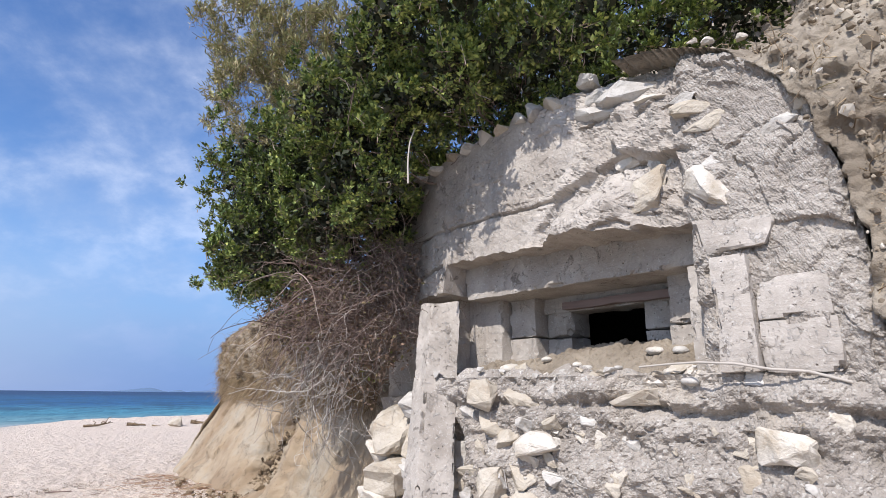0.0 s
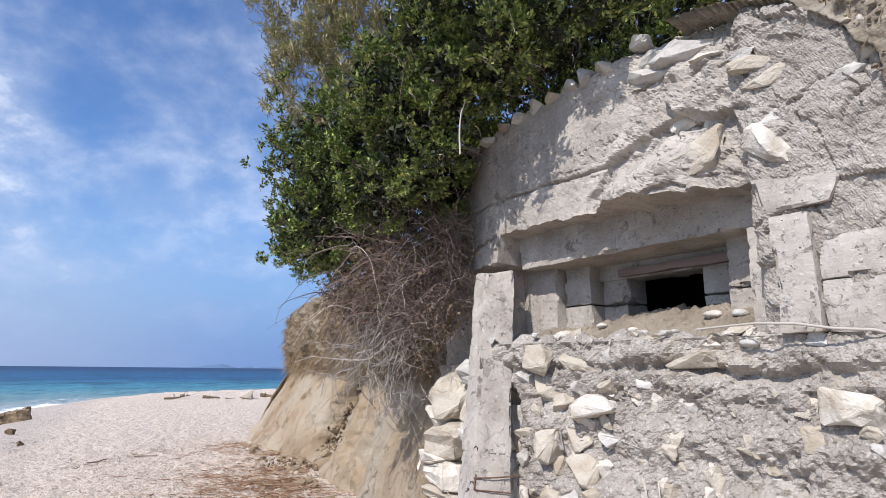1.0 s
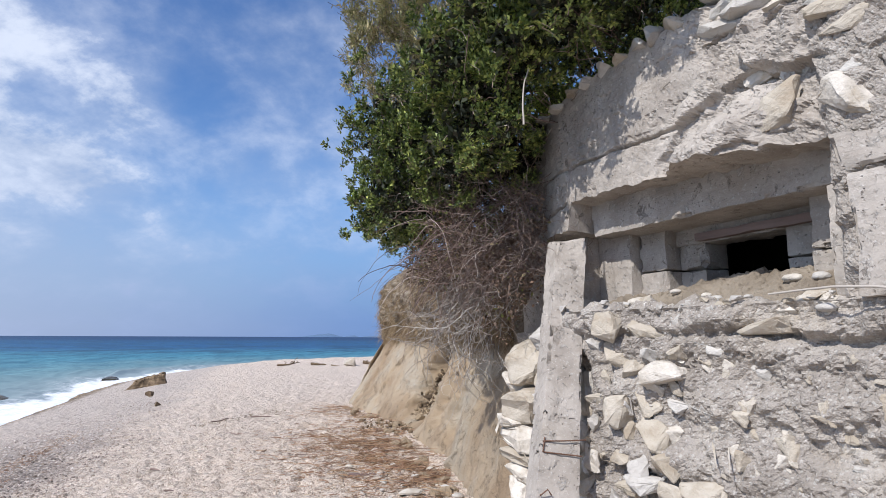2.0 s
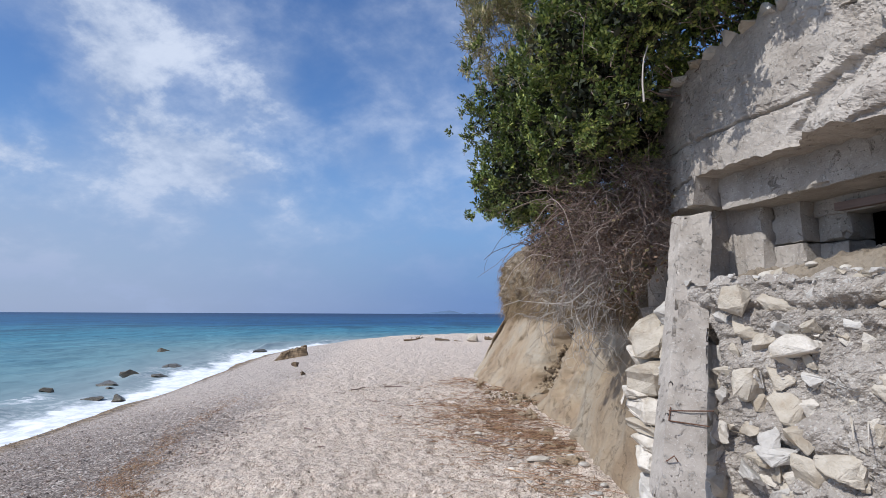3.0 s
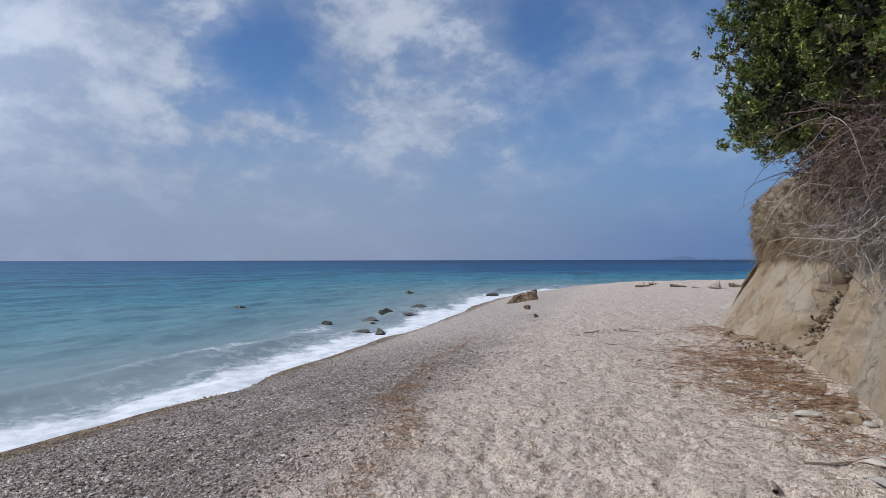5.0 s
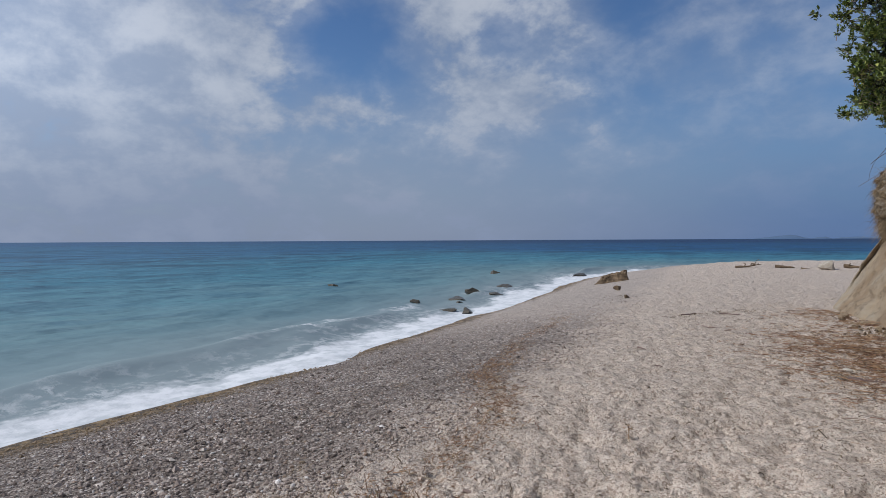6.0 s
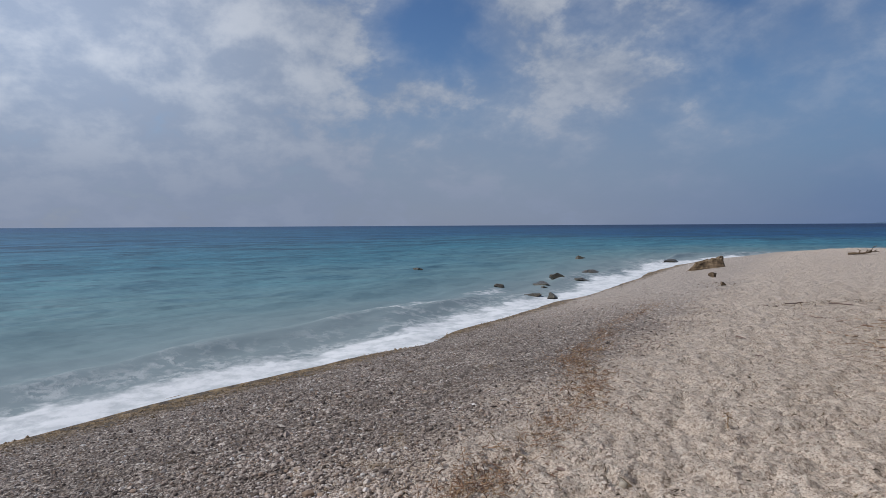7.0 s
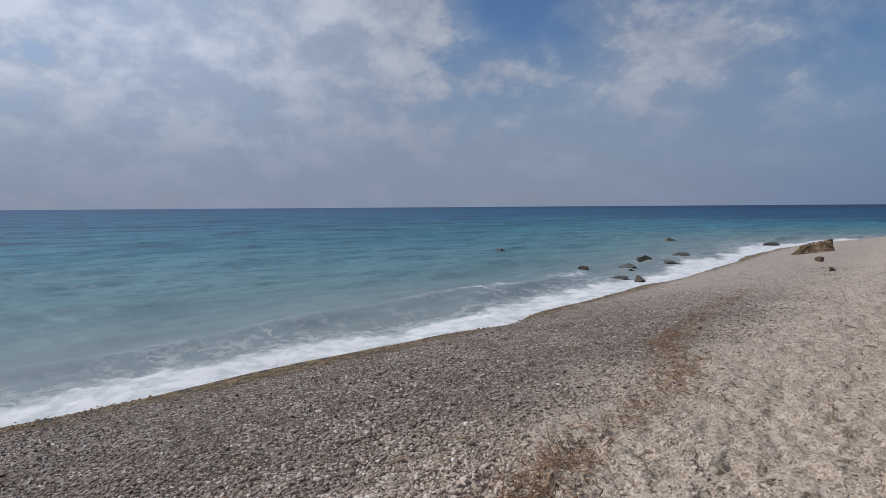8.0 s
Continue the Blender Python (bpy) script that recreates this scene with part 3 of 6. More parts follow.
def rough_hexa(name, corners, step=0.05, amp=0.01, chip=0.03, scale=6.0, k=0, flat=False, pits=0.006):
    """A six-sided block between eight corners (bottom ring of four, top ring of four), its faces uneven and its edges worn."""
    c = np.array(corners, float).reshape(2, 4, 3)
    size = [np.linalg.norm(c[0, 1] - c[0, 0]), np.linalg.norm(c[0, 3] - c[0, 0]), np.linalg.norm(c[1, 0] - c[0, 0])]
    n = [max(2, int(round(s / step)) + 1) for s in size]
    bm = bmesh.new()
    seen = {}

    def vert(a, b, d):
        key = (a, b, d)
        if key not in seen:
            s, t, h = a / (n[0] - 1), b / (n[1] - 1), d / (n[2] - 1)
            low = (c[0, 0] * (1 - s) + c[0, 1] * s) * (1 - t) + (c[0, 3] * (1 - s) + c[0, 2] * s) * t
            top = (c[1, 0] * (1 - s) + c[1, 1] * s) * (1 - t) + (c[1, 3] * (1 - s) + c[1, 2] * s) * t
            seen[key] = bm.verts.new(low * (1 - h) + top * h)
        return seen[key]

    for a in range(n[0] - 1):
        for b in range(n[1] - 1):
            bm.faces.new([vert(a, b, 0), vert(a, b + 1, 0), vert(a + 1, b + 1, 0), vert(a + 1, b, 0)])
            bm.faces.new([vert(a, b, n[2] - 1), vert(a + 1, b, n[2] - 1), vert(a + 1, b + 1, n[2] - 1), vert(a, b + 1, n[2] - 1)])
    for a in range(n[0] - 1):
        for d in range(n[2] - 1):
            bm.faces.new([vert(a, 0, d), vert(a + 1, 0, d), vert(a + 1, 0, d + 1), vert(a, 0, d + 1)])
            bm.faces.new([vert(a, n[1] - 1, d), vert(a, n[1] - 1, d + 1), vert(a + 1, n[1] - 1, d + 1), vert(a + 1, n[1] - 1, d)])
    for b in range(n[1] - 1):
        for d in range(n[2] - 1):
            bm.faces.new([vert(0, b, d), vert(0, b, d + 1), vert(0, b + 1, d + 1), vert(0, b + 1, d)])
            bm.faces.new([vert(n[0] - 1, b, d), vert(n[0] - 1, b + 1, d), vert(n[0] - 1, b + 1, d + 1), vert(n[0] - 1, b, d + 1)])
    keys = list(seen)
    pos = np.array([seen[q].co for q in keys])
    mid = pos.mean(0)
    at_edge = np.array([sum(q[i] in (0, n[i] - 1) for i in range(3)) for q in keys])
    lift = np.stack([fbm(pos * scale + 40 * j, 4, 0.55, k + 11 * j) for j in range(3)], 1) * amp
    worn = fbm(pos * scale * 1.3 + 91, 4, 0.6, k + 50)
    bite = (0.12 + 1.9 * smooth(worn, 0.22, 0.85))[:, None] * chip * np.clip(at_edge - 1, 0, 2)[:, None]
    inward = mid - pos
    inward /= np.linalg.norm(inward, axis=1)[:, None] + 1e-6
    gouge = smooth(fbm(pos * 17 + 33, 3, 0.6, k + 70), 0.42, 0.75)[:, None] * smooth(fbm(pos * 3.1 + 7, 2, 0.5, k + 71), -0.1, 0.3)[:, None] * pits
    pos = pos + lift + inward * (bite + gouge)
    for q, x in zip(keys, pos):
        seen[q].co = x
    bmesh.ops.recalc_face_normals(bm, faces=bm.faces)
    for f in bm.faces:
        f.smooth = not flat
    for e in bm.edges:
        if len(e.link_faces) == 2 and e.calc_face_angle(0) > 0.55:
            e.smooth = False
    return bm


def block(name, u0, u1, w0, w1, z0, z1, **more):
    return rough_hexa(name, [(u0, w0, z0), (u1, w0, z0), (u1, w1, z0), (u0, w1, z0),
                             (u0, w0, z1), (u1, w0, z1), (u1, w1, z1), (u0, w1, z1)], **more)


def stone_mesh(name, k, size=(1, 1, 1), points=18, bevel=0.06, rounded=False, boxy=0.75):
    """A broken stone: the hull of scattered points, its edges worn; or a rounded pebble."""
    rng = random.Random(k)
    bm = bmesh.new()
    if rounded:
        bmesh.ops.create_icosphere(bm, subdivisions=3, radius=0.5)
        pos = np.array([v.co for v in bm.verts])
        pos *= (1 + 0.16 * fbm(pos * 1.6 + k, 3, 0.5, k))[:, None]
        for v, x in zip(bm.verts, pos):
            v.co = x
    else:
        for _ in range(points):
            d = Vector((rng.gauss(0, 1), rng.gauss(0, 1), rng.gauss(0, 1))).normalized()
            big = max(abs(d.x), abs(d.y), abs(d.z))
            bm.verts.new(d / big ** boxy * rng.uniform(0.40, 0.52))
        bmesh.ops.convex_hull(bm, input=list(bm.verts))
        loose = [v for v in bm.verts if not v.link_faces]
        bmesh.ops.delete(bm, geom=loose, context="VERTS")
        bmesh.ops.dissolve_limit(bm, angle_limit=0.25, verts=list(bm.verts), edges=list(bm.edges))
        bmesh.ops.bevel(bm, geom=list(bm.edges), offset=bevel, segments=2, affect="EDGES", profile=0.6)
        bmesh.ops.triangulate(bm, faces=list(bm.faces))
        bmesh.ops.subdivide_edges(bm, edges=[e for e in bm.edges if e.calc_length() > 0.16], cuts=1, use_grid_fill=True)
        bmesh.ops.triangulate(bm, faces=list(bm.faces))
        pos = np.array([v.co for v in bm.verts])
        pos = pos + 0.05 * np.stack([fbm(pos * 4 + 9 * j + k, 3, 0.6, k + j) for j in range(3)], 1)
        for v, x in zip(bm.verts, pos):
            v.co = x
    for v in bm.verts:
        v.co = Vector((v.co.x * size[0], v.co.y * size[1], v.co.z * size[2]))
    for f in bm.faces:
        f.smooth = rounded
    me = bpy.data.meshes.new(name)
    bm.to_mesh(me)
    bm.free()
    return me


def tubes(paths, radii, sides=4):
    """Thin round rods along many paths, joined: verts, quads. radii: (start, end) for each."""
    verts, faces, base = [], [], 0
    for path, (r0, r1) in zip(paths, radii):
        path = np.asarray(path, float)
        n = len(path)
        t = np.gradient(path, axis=0)
        t /= np.linalg.norm(t, axis=1)[:, None] + 1e-9
        ref = np.where(np.abs(t[:, 2:3]) < 0.9, [[0, 0, 1.0]], [[1.0, 0, 0]])
        a = np.cross(t, ref)
        a /= np.linalg.norm(a, axis=1)[:, None] + 1e-9
        b = np.cross(t, a)
        r = np.linspace(r0, r1, n)[:, None]
        ring = [path + r * (a * math.cos(q) + b * math.sin(q)) for q in np.linspace(0, 2 * math.pi, sides, endpoint=False)]
        verts.append(np.stack(ring, 1).reshape(-1, 3))
        faces.append(grid_faces(n, sides, True) + base)
        base += n * sides
    return np.concatenate(verts), np.concatenate(faces)


def wander(rng, start, way, length, n, bend=0.25, sag=0.0):
    """A crooked path from start along way."""
    p, d = np.array(start, float), np.array(way, float)
    d /= np.linalg.norm(d)
    out = [p.copy()]
    for _ in range(n):
        d = d + rng.normal(0, bend, 3) / math.sqrt(n) * 1.6 + np.array([0, 0, -sag]) / n
        d /= np.linalg.norm(d)
        p = p + d * length / n
        out.append(p.copy())
    return np.array(out)

# ---- ground, sea, cliff ----
SHORE = np.array([(30, -110), (4, -34), (-3.4, -12), (-6.5, -3.8), (-8.1, -0.45), (-9.7, 2.6), (-11.9, 6.3), (-17, 14.4), (-23, 23.5),
                  (-26.5, 32), (-26, 41), (-19, 52), (-2, 63), (40, 82), (130, 110)], float)


def resample(line, step):
    """A smooth line through the corners of a polyline, at even steps."""
    out = []
    p = np.vstack([2 * line[0] - line[1], line, 2 * line[-1] - line[-2]])
    for i in range(1, len(p) - 2):
        n = max(2, int(np.linalg.norm(p[i + 1] - p[i]) / step))
        t = np.linspace(0, 1, n, endpoint=False)[:, None]
        a, b, c, d = p[i - 1], p[i], p[i + 1], p[i + 2]
        out.append(0.5 * (2 * b + (c - a) * t + (2 * a - 5 * b + 4 * c - d) * t ** 2 + (3 * b - a - 3 * c + d) * t ** 3))
    return np.vstack(out + [line[-1:]])


COAST = resample(SHORE, 3.0)


def inland(xy):
    """Metres from the water's edge, positive on land, and metres along it."""
    best, sign, along = np.full(len(xy), 1e9), np.ones(len(xy)), np.zeros(len(xy))
    run = 0.0
    for a, b in zip(COAST[:-1], COAST[1:]):
        d = b - a
        size = np.linalg.norm(d)
        t = np.clip(((xy - a) @ d) / size ** 2, 0, 1)
        q = xy - a - t[:, None] * d
        dist = np.hypot(q[:, 0], q[:, 1])
        near = dist < best
        best = np.where(near, dist, best)
        sign = np.where(near, np.where(d[0] * q[:, 1] - d[1] * q[:, 0] < 0, 1, -1), sign)
        along = np.where(near, run + t * size, along)
        run += size
    return best * sign, along


def ground_z(xy):
    w, s = inland(xy)
    z = np.interp(w, [-4000, -60, -8, 0, 2.0, 4.0, 4.9, 6.5, 9, 200], [-9, -6, -1.9, -0.8, -0.50, -0.21, -0.11, -0.05, 0.0, 0.15])
    p = np.column_stack([xy, np.zeros(len(xy))])
    near = np.clip(w / 3, 0, 1)
    z = z + near * (0.030 * fbm(p * 0.8, 3, 0.5, 3) + 0.016 * fbm(p * 3.1, 3, 0.55, 5))
    # trodden hollows on the upper beach
    hollow = fbm(p * 7.6 + 0.3 * vnoise(p * 2, 4)[:, None], 2, 0.5, 8)
    z = z + smooth(w, 4.2, 6.0) * (0.060 * hollow - 0.040 * smooth(hollow, 0.15, 0.55)) + smooth(w, 1, 3) * 0.008 * fbm(p * 9, 2, 0.6, 9)
    return z, w, s


def make_ground():
    r = np.concatenate([[0.0], np.geomspace(0.6, 12, 230), np.geomspace(12.3, 70, 80), np.geomspace(76, 4000, 24)])
    a = np.concatenate([np.linspace(radians(70), radians(215), 400, endpoint=False), np.linspace(radians(215), radians(430), 120, endpoint=False)])
    xy = np.stack([r[:, None] * np.cos(a) - 1.0, r[:, None] * np.sin(a)], -1).reshape(-1, 2)
    z, w, s = ground_z(xy)
    me = raw_mesh("ground", np.column_stack([xy, z]), grid_faces(len(r), len(a), True)[:, ::-1], np.column_stack([s, w]))
    tagged(part("ground", me, "beach"), "pale pink-grey shingle and sand beach", "beach", kind="structure")


def make_sea():
    s = resample(SHORE, 0.5)
    w = np.concatenate([np.linspace(-0.9, 6, 60), np.geomspace(6.2, 60, 70), np.geomspace(64, 4600, 40)])
    out = s - np.array([16.0, 6.0])
    out /= np.linalg.norm(out, axis=1)[:, None]
    tangent = np.gradient(s, axis=0)
    tangent /= np.linalg.norm(tangent, axis=1)[:, None]
    across = np.abs(out[:, 0] * tangent[:, 1] - out[:, 1] * tangent[:, 0])
    run = np.concatenate([[0], np.cumsum(np.linalg.norm(np.diff(s, axis=0), axis=1))])
    true = w[None, :] * across[:, None]
    xy = s[:, None] + out[:, None] * w[None, :, None]
    along = np.repeat(run[:, None], len(w), 1)
    p = np.stack([along * 0.22, true * 0.3, np.zeros_like(true)], -1).reshape(-1, 3)
    n1 = fbm(p, 3, 0.5, 21).reshape(true.shape)
    n2 = fbm(np.stack([along * 1.3, true * 1.6, 0 * true], -1).reshape(-1, 3), 4, 0.55, 31).reshape(true.shape)
    n3 = fbm(np.stack([xy[..., 0] * 0.35, xy[..., 1] * 0.35, 0 * true], -1).reshape(-1, 3), 4, 0.55, 33).reshape(true.shape)
    crest = np.exp(-((true - 2.0 - 0.7 * n1) / 0.42) ** 2) * np.clip(0.55 + 0.9 * n1, 0, 1.3)
    swell = np.exp(-((true - 6.3 - 1.2 * n1) / 0.9) ** 2) * 0.12 * np.clip(0.7 + n1, 0, 1.5)
    fade = np.clip(true / 3, 0, 1) * np.clip(1.5 - true / 90, 0, 1)
    z = SEA + 0.16 * crest + swell + 0.035 * n2 * np.clip(true, 0, 1) * np.clip(1.4 - true / 20, 0, 1) + 0.06 * n3 * fade
    z = np.where(true < 0.3, z + 0.02, z) + 0.05 * fbm(np.stack([along * 0.45, 0 * true, 0 * true], -1).reshape(-1, 3), 3, 0.55, 37).reshape(true.shape) * np.exp(-np.maximum(true, 0) / 1.5)
    me = raw_mesh("sea", np.dstack([xy, z]).reshape(-1, 3), grid_faces(len(s), len(w)), np.column_stack([along.ravel(), true.ravel()]))
    tagged(part("water", me, "sea"), "turquoise to deep blue sea with small waves", "sea", kind="structure")


make_ground()
make_sea()

# the wall frame: u along the bunker's face, w into it, z up
FACE = pose(0.03, 3.95, 0, 0, 0, -48)


def on_face(u, w, z=0.0):
    return FACE @ Vector((u, w, z))


CLIFF = [(0, -0.3), (0, 0), (0.10, 0.3), (0.22, 0.7), (0.36, 1.1), (0.50, 1.45), (0.44, 1.66), (0.26, 1.9), (0.18, 2.25), (0.26, 2.65), (0.55, 3.0),
         (2.0, 3.5), (7, 5.0), (25, 10), (60, 14)]
BANK = [(0, -0.3), (0, 0), (0.22, 0.6), (0.42, 1.1), (0.62, 1.6), (0.80, 2.0), (1.0, 2.4), (1.2, 2.8), (1.45, 3.2), (1.75, 3.6), (2.3, 4.2),
        (3.5, 5.0), (8, 7), (25, 11), (60, 14)]
BEHIND = [(0, -0.3), (0, 0), (0, 0.6), (0, 1.2), (0, 1.8), (0, 2.3), (0, 2.7), (0, 3.0), (0.02, 3.25), (0.15, 3.40), (0.5, 3.75),
          (1.5, 4.9), (6, 7.5), (25, 11), (60, 14)]
BLOCK = [(0, -0.3), (0, 0), (0.22, 0.3), (0.46, 0.7), (0.70, 1.1), (0.92, 1.45), (0.90, 1.66), (0.72, 1.9), (0.66, 2.25), (0.76, 2.65), (1.0, 3.0),
         (2.2, 3.5), (7, 5.0), (25, 10), (60, 14)]
STEEP = [(0, -0.3), (0, 0), (0.03, 0.6), (0.06, 1.1), (0.10, 1.6), (0.15, 2.0), (0.22, 2.4), (0.32, 2.8), (0.45, 3.2), (0.62, 3.6), (1.0, 4.2),
         (2.0, 5.4), (6, 8), (25, 12), (60, 14)]
FOOT = [(14, -14, BANK), (6, -4, BANK), (3.4, -0.4, BANK), (*on_face(3.3, -0.25)[:2], STEEP), (*on_face(2.60, -0.05)[:2], STEEP), (*on_face(2.36, 0.16)[:2], STEEP), (*on_face(2.34, 0.9)[:2], STEEP), (*on_face(2.0, 2.3)[:2], BEHIND),
        (*on_face(0.4, 2.45)[:2], BEHIND), (*on_face(-0.6, 1.5)[:2], BEHIND), (*on_face(-0.82, 0.06)[:2], CLIFF), (-1.14, 5.75, CLIFF),
        (-1.7, 6.9, CLIFF), (-2.3, 8.2, CLIFF), (-3.3, 9.6, BLOCK), (-4.7, 11.5, BLOCK), (-5.7, 13.0, BLOCK), (-5.3, 15, BLOCK),
        (-2, 20, CLIFF), (6, 28, CLIFF), (30, 45, CLIFF), (90, 70, CLIFF)]


def make_hillside():
    line = np.array([f[:2] for f in FOOT])
    prof = np.array([f[2] for f in FOOT])
    pts, mixed = [], []
    for i in range(len(line) - 1):
        gap = np.linalg.norm(line[i + 1] - line[i])
        n = int(gap / (0.034 if 2 <= i <= 15 else 0.6)) + 2
        t = np.linspace(0, 1, n, endpoint=False)
        ease = t * t * (3 - 2 * t)
        pts.append(line[i] * (1 - t[:, None]) + line[i + 1] * t[:, None])
        mixed.append(prof[i] * (1 - ease[:, None, None]) + prof[i + 1] * ease[:, None, None])
    pts, mixed = np.vstack(pts), np.vstack(mixed)
    for _ in range(6):
        pts[1:-1] = (pts[:-2] + 2 * pts[1:-1] + pts[2:]) / 4
    d = np.gradient(pts, axis=0)
    for _ in range(14):
        d[1:-1] = (d[:-2] + 2 * d[1:-1] + d[2:]) / 4
    d /= np.linalg.norm(d, axis=1)[:, None]
    back = np.column_stack([d[:, 1], -d[:, 0]])
    # finer rows
    fine = np.concatenate([np.linspace(i, i + 1, 12, endpoint=False) for i in range(12)] + [np.linspace(12, 14, 9)])
    lo = np.minimum(fine.astype(int), 13)
    f = (fine - lo)[None, :, None]
    prof = mixed[:, lo] * (1 - f) + mixed[:, lo + 1] * f
    near, far = np.minimum(prof[..., 0], 0.6), np.maximum(prof[..., 0] - 0.6, 0)
    xyz = np.dstack([pts[:, None, 0] + back[:, None, 0] * near + 0.97 * far, pts[:, None, 1] + back[:, None, 1] * near + 0.10 * far, prof[..., 1]])
    flat = xyz.reshape(-1, 3)
    run = np.concatenate([[0], np.cumsum(np.linalg.norm(np.diff(pts, axis=0), axis=1))])
    s = np.repeat(run[:, None], len(fine), 1).ravel()
    z = flat[:, 2]
    out = -np.repeat(back[:, None], len(fine), 1).reshape(-1, 2)
    q = np.column_stack([s * 0.75 + 0.25 * z, z * 0.45, 0 * s])
    slab, seam = facets(q + 0.10 * np.column_stack([fbm(flat * 1.5, 3, 0.5, 68), fbm(flat * 1.5, 3, 0.5, 69), 0 * s]), 63, 0.9)
    low = 1 - smooth(z, 1.5, 1.8)
    rough = 0.05 * fbm(flat * 0.9, 4, 0.5, 61) + 0.016 * fbm(flat * 5.5, 4, 0.6, 62) + low * (0.20 * slab * smooth(seam, 0.0, 0.12))
    # slanting gullies washed into the clay beside the far block
    mark = run[np.argmin(np.hypot(pts[:, 0] + 3.4, pts[:, 1] - 9.75))]
    gully = np.zeros(len(s))
    for off, depth, wide in ((0.15, 0.40, 1.70), (-0.30, 0.18, 0.55), (-1.7, 0.14, 0.8), (-2.5, 0.10, 0.6)):
        mid = mark + off - 0.12 * (1.4 - z) + 0.05 * fbm(flat * 3.3, 3, 0.6, 66)
        # shallow on the near side, a steep broken edge on the far side
        inside = np.clip(1 - (mid - s) / wide, 0, 1) * (s < mid) + np.clip(1 - (s - mid) / 0.07, 0, 1) * (s >= mid)
        cut = inside * smooth(z, 0.0, 0.3) * low
        if depth > 0.16:
            gully = np.maximum(gully, cut * (np.abs(s - mid) < (0.30 if depth > 0.2 else 0.18)))
        rough = rough - depth * cut * (1 + 0.45 * fbm(flat * 6.5, 4, 0.65, 67))
    for off, deep in ((0.02, 0.26), (-0.38, 0.20), (-1.15, 0.07)):
        mid = mark + off - 0.30 * (1.4 - z) + 0.05 * fbm(flat * 2.3, 3, 0.6, 56)
        groove = np.exp(-((s - mid) / (0.075 + 0.02 * vnoise(flat * 4, 57))) ** 2) * smooth(z, 0.05, 0.4) * (1 - smooth(z, 1.35, 1.6))
        gully = np.maximum(gully, groove * (deep > 0.1))
        rough = rough - deep * groove * (1 + 0.5 * fbm(flat * 7, 3, 0.6, 55))
    upper = smooth(z, 1.55, 1.9)
    bank = (flat[:, 1] < 3.4) & (flat[:, 0] > 1.2)
    rough = rough + bank * (0.07 * fbm(flat * 2.6, 5, 0.62, 58) + 0.03 * fbm(flat * 9.0, 3, 0.6, 59)) * smooth(z, 0.3, 1.0)
    rough = rough + upper * (0.13 * fbm(flat * 3.0, 4, 0.6, 64) + 0.08 * fbm(flat * 8.0, 4, 0.65, 65))
    flat[:, :2] += out * rough[:, None]
    rows, cols = xyz.shape[:2]
    faces = grid_faces(rows, cols).reshape(rows - 1, cols - 1, 4)
    cut = 62
    turn = int(np.argmin(np.hypot(pts[:, 0] - on_face(1.2, 2.4)[0], pts[:, 1] - on_face(1.2, 2.4)[1])))
    clay = raw_mesh("cliff_face", flat, faces[turn:, :cut].reshape(-1, 4))
    top = raw_mesh("hillside", flat, np.concatenate([faces[turn:, cut:].reshape(-1, 4), faces[:turn].reshape(-1, 4)]))
    for me in (clay, top):
        bm = bmesh.new()
        bm.from_mesh(me)
        bmesh.ops.delete(bm, geom=[v for v in bm.verts if not v.link_faces], context="VERTS")
        bmesh.ops.recalc_face_normals(bm, faces=bm.faces)
        bm.to_mesh(me)
        bm.free()
    tagged(part("cliff_face", clay, "clay"), "eroded ochre clay cliff with washed gullies", "cliff", kind="structure")
    tagged(part("hillside", top, "soil"), "crumbling brown soil bank above the beach", "hillside", kind="structure")
    return flat.reshape(rows, cols, 3), out.reshape(rows, cols, 2), gully.reshape(rows, cols)


HILL, HILL_OUT, GULLY = make_hillside()

# ---- the bunker ----
bunker = thing("bunker", "ruined grey concrete bunker with broken rubble walls in the cliff", "bunker", at=FACE)


